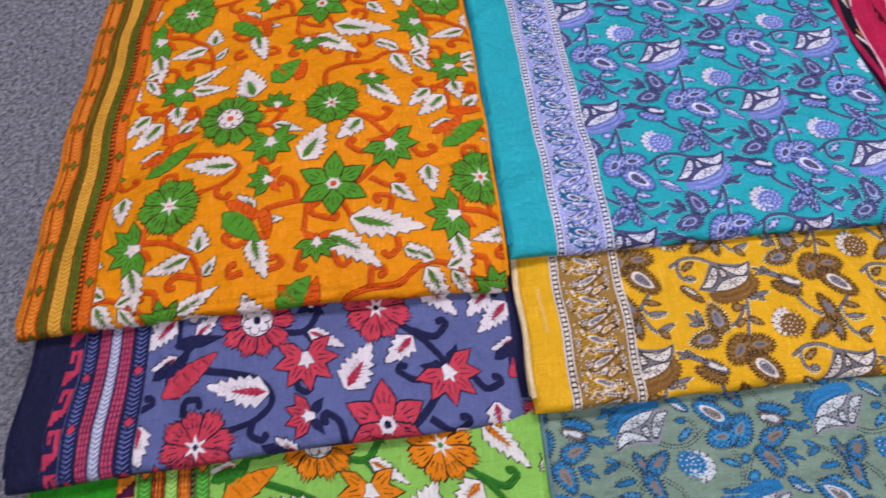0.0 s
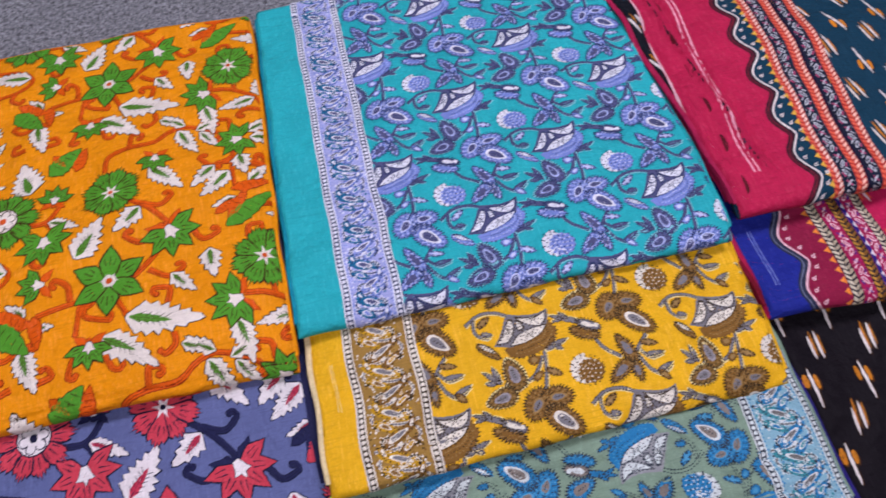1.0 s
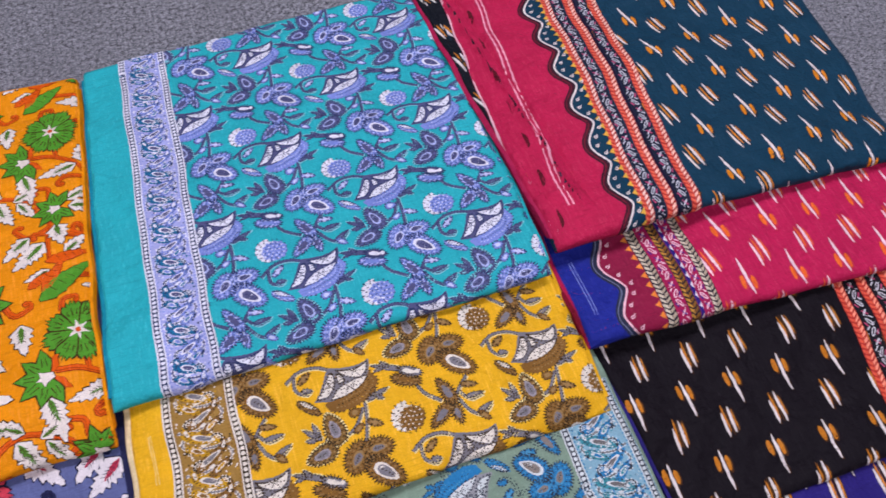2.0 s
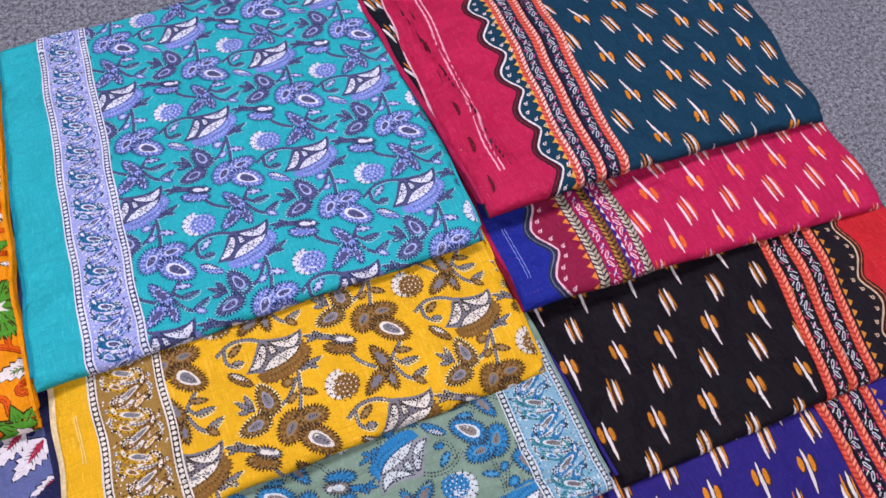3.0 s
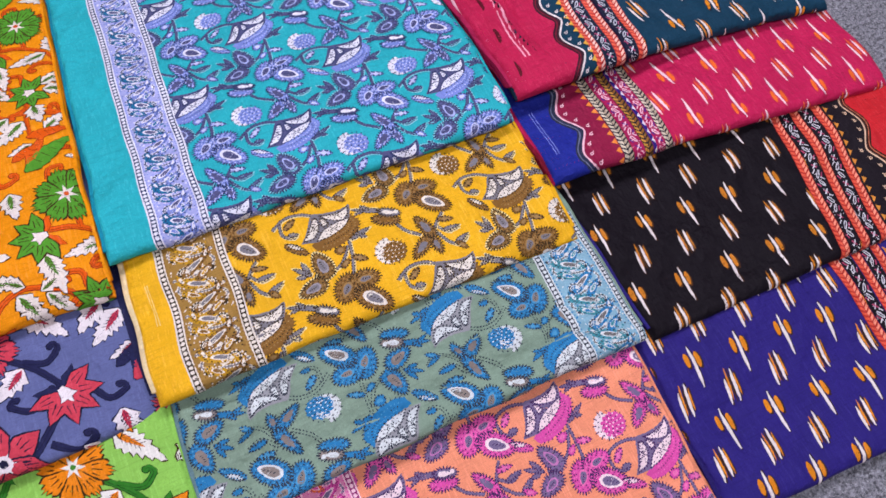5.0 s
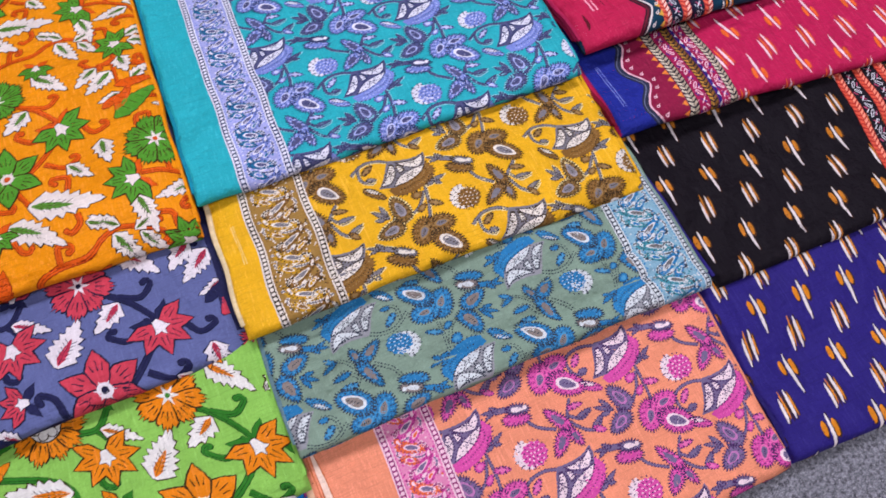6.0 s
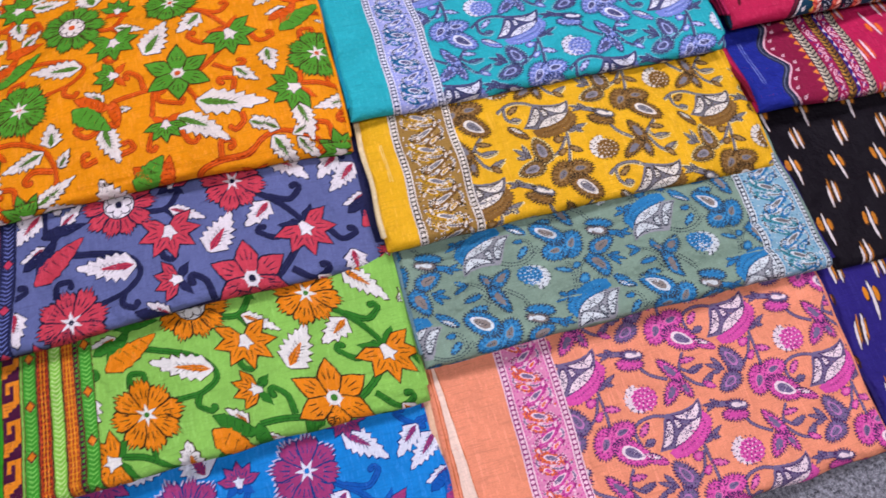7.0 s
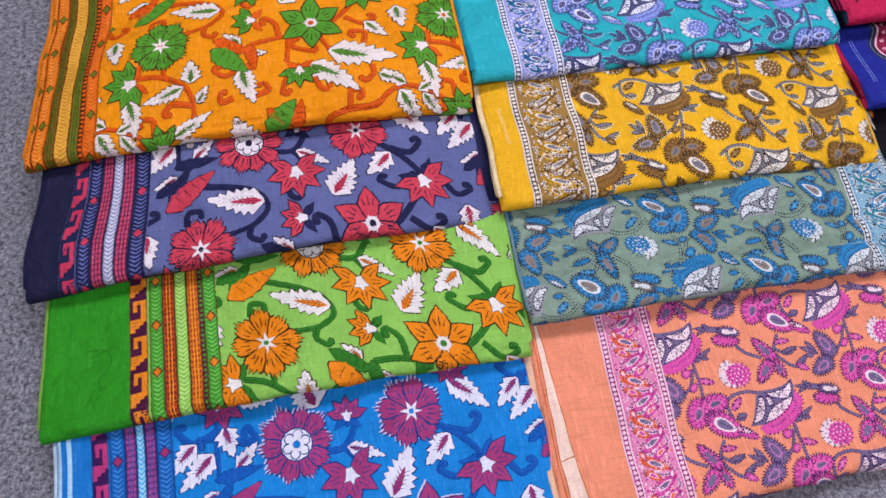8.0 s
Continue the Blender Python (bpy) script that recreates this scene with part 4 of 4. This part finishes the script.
def scallops(pr, a0, deep, period, phase, plain, inner, col, direction=1, plain_to=None):
    """A wavy edge between the plain end and the border, with cord lines, drops and points."""
    s0, s1 = -pr.cloth.t * 1.25, pr.s_max
    y = np.arange(s0, s1 + .003, .003)
    wave = lambda at: .5 - .5 * np.cos(2 * math.pi * (at - phase) / period)
    x = a0 - direction * deep * wave(y) ** .8
    far = plain_to
    A = np.stack([np.stack([far + (x - far) * k / 14, y], 1) for k in range(15)])
    for k in range(14):
        p, q = A[k], A[k + 1]
        pr.add("border_print", plain, 12.4, np.concatenate([np.stack([p[:-1], q[:-1], q[1:]], 1), np.stack([p[:-1], q[1:], p[1:]], 1)]))
    for off, wide, code, layer in ((-.003, .0042, col["shade"], 13), (-.0045, .0006, col["thin"], 14), (.0012, .0010, col["cord"], 14)):
        pr.add("border_print", code, layer, strip(np.stack([x + direction * off, y], 1), wide))
    drop = np.arange(s0 + .003, s1, period / 5)
    for k in drop:
        xx = a0 - direction * deep * wave(k) ** .8 + direction * .0085
        pr.add("border_print", col["cord"], 14, disc(xx, k, .0021, 9))
        pr.add("border_print", inner, 15, disc(xx - direction * .0002, k, .0009, 7))
        pr.add("border_print", col["cord"], 14, strip([(xx, k), (xx + direction * .003, k + .003)], [.0006, .0003]))


def points(pr, mid, code, size=.0052, direction=1):
    for y in np.arange(-pr.cloth.t * 1.25, pr.s_max, .0115):
        pr.add("border_print", code, 14, fan([(mid - direction * size * .5, y), (mid + direction * size * .5, y + .0042), (mid + direction * size * .5, y - .0042)]))


# ---- the twelve folded cloths ----
def folded(label, cloth, body, ply, plies=(3, 3), spread=0.0015, ply_label=""):
    thing = tagged(new("folded_cloth"), label, "folded cloth", "folded printed cloths laid out on the carpet")
    cloth.shell("cloth_body", cotton(body), thing)
    for side, n in ((-1, plies[0]), (1, plies[1])):
        if n:
            cloth.plies(cotton(ply if side < 0 else body), thing, side, n, spread if side < 0 else .0008, ply_label if side < 0 else "")
    return thing


orange = Cloth((-.456, -.014), (-.006, -.023), (.004, .425), (-.402, .44), (.07, .097, .087), (.03, .03, .03), .017, 1, 1.1, ((.08, .035, .44, .03, .0014, .008), (.02, .0, .03, .40, -.0012, .002), (.13, .0, .15, .3, -.0006, .004)), swell=(.002, .020, .018))
navy = Cloth((-.460, -.146), (.006, -.14), (.0, .2), (-.415, .2), (.055, .083, .062), (.05, .05, .05), .017, 2, 1.1, ((.05, .035, .30, .042, .001, .006), (.36, .12, .44, .02, -.0012, .005)), swell=(0, .004, .006))
green = Cloth((-.454, -.277), (.004, -.277), (.0, .1), (-.43, .1), (.042, .069, .05), (.04, .04, .04), .018, 3, 1.1, ((.10, .03, .36, .045, .0012, .006), (.0, .05, .09, .055, -.0008, .003), (.02, .0, .025, .12, -.0006, .002)), swell=(-.004, -.003, .016))
blue = Cloth((-.444, -.43), (.004, -.425), (.0, -.02), (-.44, -.02), (.03, .037, .033), (.035, .035, .035), .026, 4)
turquoise = Cloth((-.001, .003), (.42, .002), (.427, .435), (.010, .428), (.099, .093, .087), (.03, .03, .03), .017, 5, 1.0,
                  ((.0, .405, .11, .412, -.0022, .0014), (.0, .255, .055, .262, -.0008, .003), (.03, .02, .40, .016, -.0007, .004)), swell=(.002, .005, .010))
yellow = Cloth((0, -.137), (.426, -.138), (.424, .2), (.008, .2), (.084, .084, .06), (.05, .05, .05), .017, 6, 1.0, ((.02, .012, .30, .016, -.0012, .004), (.2, .05, .42, .044, -.0008, .004)), swell=(.006, .008, .008))
sage = Cloth((.005, -.252), (.438, -.255), (.43, .1), (.01, .1), (.07, .073, .054), (.045, .045, .045), .018, 7, 1.6,
             ((.00, .088, .33, .078, .0042, .007), (.02, .066, .40, .050, -.0048, .0055), (.00, .046, .36, .034, .0048, .0075), (.06, .022, .43, .020, -.004, .005), (.2, .10, .38, .092, -.002, .004)))
peach = Cloth((-.004, -.44), (.424, -.434), (.43, 0), (.01, 0), (.034, .039, .03), (.04, .04, .04), .028, 8, 1.0,
              ((.19, .0, .185, .19, -.0011, .0022), (.245, .0, .232, .12, -.0010, .002), (.04, .16, .075, .01, -.001, .0025)))
teal = Cloth((.430, .02), (.865, .012), (.9, .45), (.416, .45), (.096, .09, .055), (.03, .03, .03), .018, 9, 1.1,
             ((.028, .40, .044, .01, .0034, .0028), (.040, .40, .056, .01, -.0026, .0028), (.010, .40, .018, .01, -.002, .003), (.20, .015, .42, .03, -.0016, .005)), swell=(.006, .006, .004))
magenta = Cloth((.427, -.077), (.872, -.107), (.88, .25), (.42, .25), (.074, .068, .042), (.04, .05, .04), .017, 10)
black = Cloth((.447, -.26), (.895, -.27), (.85, .1), (.425, .1), (.045, .044, .04), (.04, .04, .04), .017, 11, 1.2,
              ((.06, .014, .20, .022, -.0022, .004), (.30, .06, .345, .05, -.002, .004)))
indigo = Cloth((.426, -.434), (.88, -.46), (.86, 0), (.435, 0), (.03, .03, .027), (.03, .03, .03), .024, 12, 1.1)

# orange
col = dict(outline="3f2a10", leaf="eadfd6", core="578f30", flower="539a2b", stem="e25c0a", stem_edge="962c06", dot="d2551a")
thing = folded("orange cotton cloth printed with green flowers and white leaves, folded", orange, "f09406", "e8820f")
pr = Print(orange, .45)
trailing_print(pr, (.2936, .1079), col, .074)
striped_border(pr, ((.002, .009, "diamond", "e0700f", "f0a040", "6d7a1e"), (.010, .022, "diamond", "e2720f", "f0a548", "6d7a1e"),
                    (.023, .032, "dash", "8a5a14", "55701c", "2f2410"), (.033, .046, "chevron", "e8b040", "c98420", "f0d090"),
                    (.047, .056, "dash", "7a6a18", "4f7a1e", "2f2410"), (.0565, .0605, "tooth", "e0640f", "4a1f0a", "4a1f0a"),
                    (.061, .073, "diamond", "e0640f", "ef8a30", "6d7a1e")), "6a2a0a")
pr.press(thing)

# grey-blue
col = dict(outline="1a1b35", leaf="e6dfe2", core="c43450", flower="cb4052", stem="22254c", stem_edge="191a38", dot="1b1c38")
thing = folded("slate blue cotton cloth printed with red flowers, navy plain edge", navy, "616a9a", "1f2143")
pr = Print(navy, .16)
trailing_print(pr, (.3322, .0017), col, .116, ((1.04, -.024), (-.081, 1.09)))
pr.band("edge_print", "20223f", 12, .0005, .035)
pr.band("edge_print", "23254a", 12, .452, .4645, .012)
striped_border(pr, ((.036, .050, "key", "23244a", "c63a58", "c63a58"), (.052, .065, "diamond", "23264e", "6d78b4", "c63a58"),
                    (.066, .076, "dash", "8f2c52", "d0506a", "23244a"), (.077, .087, "chevron", "8f93b4", "d9dae6", "d9dae6"),
                    (.088, .099, "dash", "8f2c52", "d0506a", "23244a"), (.100, .115, "diamond", "23264e", "6d78b4", "c63a58")), "1a1b38")
pr.press(thing)

# green
col = dict(outline="3d2a10", leaf="e6e4dc", core="e07c12", flower="e8860f", stem="2f7a22", stem_edge="1c5218", dot="3f7f2a")
thing = folded("bright green cotton cloth with orange flowers and plain dark green end", green, "8cc656", "7fae44")
pr = Print(green, .17)
trailing_print(pr, (.3727, .0131), col, .164, ((1.032, -.017), (-.243, 1.043)))
pr.shear = -.05
pr.band("edge_print", "2c931d", 11.8, .0005, .093)
striped_border(pr, ((.0870, .1030, "key", "4a1436", "e88a1c", "e88a1c"), (.1060, .1180, "diamond", "3f9a2c", "7cc658", "e0801a"),
                    (.1190, .1290, "dash", "c8501c", "7a1f1c", "e8a020"), (.1300, .1410, "chevron", "84c845", "bfe08a", "bfe08a"),
                    (.1420, .1520, "dash", "d8791c", "a8401c", "e8a020"), (.1530, .1560, "tooth", "3f9a2c", "4a1436", "4a1436"),
                    (.1570, .1690, "diamond", "3f9a2c", "7cc658", "e0801a")), "5a1c20")
pr.press(thing)

# sky blue
col = dict(outline="123a7c", leaf="dfe2ee", core="a03068", flower="a33a74", ghost="c8c4e0", stem="0f5cb4", stem_edge="0b3f8c", dot="1478c4")
thing = folded("bright blue cotton cloth with pink-purple flowers and white leaves", blue, "1284d2", "bcd4e6")
pr = Print(blue, .18)
trailing_print(pr, (.326, .008), col, .106, ((1.02, 0), (.01, 1.03)))
pr.band("edge_print", "1576c4", 12, .0005, .0334)
for x in (.003, .012):
    pr.band("edge_print", "a8d4ea", 13, x, x + .004)
striped_border(pr, ((.0337, .0473, "key", "3a1450", "b83a78", "e0d0e0"), (.0491, .0619, "diamond", "155fae", "3f8fd8", "a03068"),
                    (.0628, .0719, "dash", "6a2a70", "a84a8c", "155fae"), (.0728, .0801, "chevron", "4fb0e0", "a8dcf0", "a8dcf0"),
                    (.0810, .0901, "dash", "6a2a70", "a84a8c", "155fae"), (.0910, .1047, "diamond", "155fae", "3f8fd8", "a03068")), "10306c")
pr.press(thing)

# turquoise
col = dict(light="86ccd8", grey="54567e", hue="7c8ed4", white="e2e4f0", dark="2a3860", pale="c6cef0", vein="5a68a0", heart="a9b4e2", ground="a8aee2", motif="1b6f9c")
thing = folded("turquoise cotton cloth block-printed with lavender sprigs, plain edge", turquoise, "2ab0ba", "178fa6")
pr = Print(turquoise, .43)
sprig_print(pr, (.2787, .1571), col, (.095, .43), False, (.0868, .157), -.02)
paisley_border(pr, .0442, .0974, col)
pr.press(thing)

# yellow
col = dict(light="f0dc9c", pair="80602f", heart="9a949a", grey="7d7a80", hue="86602c", white="e8e0d2", dark="3c2e1c", pale="a08050", ground="a07c3c", motif="c89820")
thing = folded("yellow cotton cloth block-printed with brown sprigs, cream selvedge", yellow, "edb41e", "efd9a8", (3, 3), .0022, "cream selvedge")
pr = Print(yellow, .16)
sprig_print(pr, (.1871, .1072), col, (.096, .44), False, (.0912, .166), -.12)
paisley_border(pr, .0325, .097, col)
for x in (.018, .020):
    pr.add("edge_print", "f4dc90", 12, strip([(x, y) for y in np.arange(.06, .105, .004)], .0003))
pr.press(thing)

# sage
col = dict(grey="6f6c6c", hue="2a7db2", white="d4dcdc", dark="343c48", pale="4f9ac4", ground="86b2c4", motif="3f8f9c")
thing = folded("sage green cotton cloth block-printed with blue sprigs, crumpled", sage, "839c88", "6a8a90")
pr = Print(sage, .14)
sprig_print(pr, (.272, .0659), dict(col, grey="8a8078", stitched="8f9488", frame="96989c"), (.0015, .366), True, (.0886, .153), -.036)
paisley_border(pr, .366, .4305, col)
pr.press(thing)

# peach
col = dict(heart="c07ab0", vein="8a5a98", grey="76688a", hue="da50a2", white="eed8dc", dark="46285a", pale="e472ac", ground="dd86ba", motif="e86a3a")
thing = folded("peach orange cotton cloth block-printed with pink sprigs, plain end", peach, "f09672", "f0c4a0", (4, 3), .003, "pale peach folded edge")
pr = Print(peach, .2)
sprig_print(pr, (.302, .165), col, (.128, .44), False, (.084, .162), .09)
paisley_border(pr, .0735, .1275, dict(col, dark="96296e", white="f2ccd8", ground="e48cb4"))
# the turned-in edge shows as a pale wedge that widens to the front, between two seams
y = np.arange(-.03, .205, .004)
lo, hi = .0125 - .012 * y, .0300 - .085 * y
rows = np.stack([np.stack([lo + (hi - lo) * k / 4, y], 1) for k in range(5)])
for p, q in zip(rows[:-1], rows[1:]):
    pr.add("edge_print", "f4d6c2", 12, np.concatenate([np.stack([p[:-1], q[:-1], q[1:]], 1), np.stack([p[:-1], q[1:], p[1:]], 1)]))
for line in (rows[0], rows[-1], rows[0] - (.0030, 0)):
    pr.add("edge_print", "c8682e", 13, strip(line, .0004))
for k in range(14):
    pr.add("edge_print", "a85a34", 13, disc(.0055 + .0008 * math.sin(5 * k), .008 + .0125 * k, .0005, 6))
pr.add("edge_print", "c8784e", 13.5, strip([(.0125, .052), (.0258, .055)], .0006))
pr.press(thing)

# dark teal
ikat = dict(line="e2dad8", blob="d9861c", shade="6a4a2c")
thing = folded("dark teal cotton cloth with white and orange dashes, crimson end", teal, "123a50", "a81d4c", (4, 2), .003, "crimson folded edge")
pr = Print(teal, .44)
pr.band("edge_print", "12161f", .4, .0005, .050)
for part_window in ((.0015, .03), (.160, .44)):
    dash_print(pr, (.2142, .0168), (.0575, .0620), dict(ikat, shade="1c2430"), part_window, .012, -1, .86, -.16)
pr.shear = .10
scallops(pr, .089, .014, .056, .012, "bb1f4c", "123a50", dict(shade="3a1828", thin="7a2030", cord="e6dcd8"), 1, -.012)
points(pr, .0965, "e0b048")
braid(pr, .1035, .0052, "b2302e", "e8684e", "f4d2c4")
figured(pr, .110, .1215, "1a2236", "c8ccd4", "c0507a")
braid(pr, .1285, .0056, "b2302e", "e8684e", "f4c4b0")
pr.band("border_print", "1a1430", 12, .1345, .1375)
figured(pr, .138, .150, "1a2236", "c8ccd4", "c0507a")
braid(pr, .1565, .0056, "b2302e", "e8684e", "f4c4b0")
for x in (.026, .031):
    pr.add("edge_print", "f0a8bc", 14, strip([(x + .0008 * math.sin(60 * y), y) for y in np.arange(.03, .44, .003)], .0009))
pr.band("edge_print", "e6b8c4", 14, -.0118, -.0100)
for y in np.arange(.02, .4, .052):
    pr.add("edge_print", "5a1220", 14, fan([(.012 + .0045 * math.cos(e), y + .011 * math.sin(e)) for e in np.linspace(-1.57, 1.57, 9)]))
pr.press(thing)

# magenta
thing = folded("magenta cotton cloth with orange and white dashes, royal blue end", magenta, "bd1e51", "7a1028", (3, 2), .0025, "dark red folded edge")
pr = Print(magenta, .15)
dash_print(pr, (.1806, .0119), (.0566, .0630), dict(line="f0cfd8", blob="ee6a28", shade="c8304c"), (.14, .5), 0, -1, .92, -.07)
pr.shear = .06
pr.band("border_print", "8c1a40", 11, .035, .086)
scallops(pr, .056, .014, .062, .040, "1f2a8c", "8c1a40", dict(shade="2a2f45", thin="6a7088", cord="eec0cc"), 1, .0015)
points(pr, .079, "f08a3a", .006)
braid(pr, .0885, .0056, "2a2430", "d8ccb4", "b8a890")
figured(pr, .095, .107, "a81c54", "f0c8d4", "4a2a80")
braid(pr, .1125, .0050, "2a2028", "c08a38", "8a5a24")
pr.band("border_print", "34207a", 12, .118, .122)
points(pr, .1205, "e8d8e0", .003)
figured(pr, .1225, .133, "a81c54", "f0c8d4", "4a2a80")
braid(pr, .1375, .0048, "2a2430", "d8ccb4", "b8a890")
for x in (.016, .019):
    pr.add("edge_print", "8fa0e0", 14, strip([(x, y) for y in np.arange(.02, .09, .006)], .0003))
pr.press(thing)


def right_end(pr, a, ground, red, coral):
    """The same border as above at the far side, in mirror order."""
    braid(pr, a, .0056, "b0302a", coral, "f0967a")
    figured(pr, a + .0065, a + .0205, "17141c", "d0d0d6", "b04468")
    braid(pr, a + .0275, .0056, "b0302a", coral, "f0967a")
    figured(pr, a + .034, a + .048, "17141c", "d0d0d6", "b04468")
    braid(pr, a + .0545, .0056, "b0302a", coral, "f0967a")
    pr.band("border_print", ground, 11, a + .060, a + .10)
    points(pr, a + .0655, "d08a34", .005, -1)
    scallops(pr, a + .088, .013, .060, .03, red, ground, dict(shade="3a1a14", thin="c07050", cord="d8b898"), -1, pr.cloth.w - .0015)


# black
thing = folded("black cotton cloth with white and orange dashes, red end", black, "130e15", "2a2270")
pr = Print(black, .19)
dash_print(pr, (.0108, .1132), (.0532, .0735), dict(ikat, shade="4a2c14", blob="c67a20"), (.0015, .29), -.0033, 1, .85, .10)
pr.shear = .28
right_end(pr, .236, "1c161d", "c4242c", "dd5a40")
pr.press(thing)

# indigo
thing = folded("indigo violet cotton cloth with white and orange dashes, red end", indigo, "2b2172", "241c60")
pr = Print(indigo, .2)
dash_print(pr, (.0454, .1389), (.0525, .0675), dict(ikat, shade="3a2420"), (.0015, .28), -.0035, 1, .95, .08)
pr.shear = .05
right_end(pr, .240, "2b2172", "c4242c", "dd5a40")
pr.press(thing)


def loose_thread(points, code):
    """A stray thread that lies on the green cloth."""
    line = curve(points, 10)
    at = green.on(line[:, 0], line[:, 1], 0.0011)
    data = bpy.data.curves.new("loose_thread", "CURVE")
    data.dimensions, data.bevel_depth, data.bevel_resolution = "3D", 0.00022, 1
    spline = data.splines.new("POLY")
    spline.points.add(len(at) - 1)
    for q, v in zip(spline.points, at):
        q.co = (*v, 1)
    data.materials.append(cotton(code))
    tagged(new("loose_thread", data), "thin dark green loose thread lying on green cloth", "thread")


loose_thread([(.042, .068), (.058, .066), (.066, .058), (.063, .045), (.056, .038), (.058, .026)], "16501a")
loose_thread([(.046, .060), (.056, .064), (.070, .066)], "16501a")
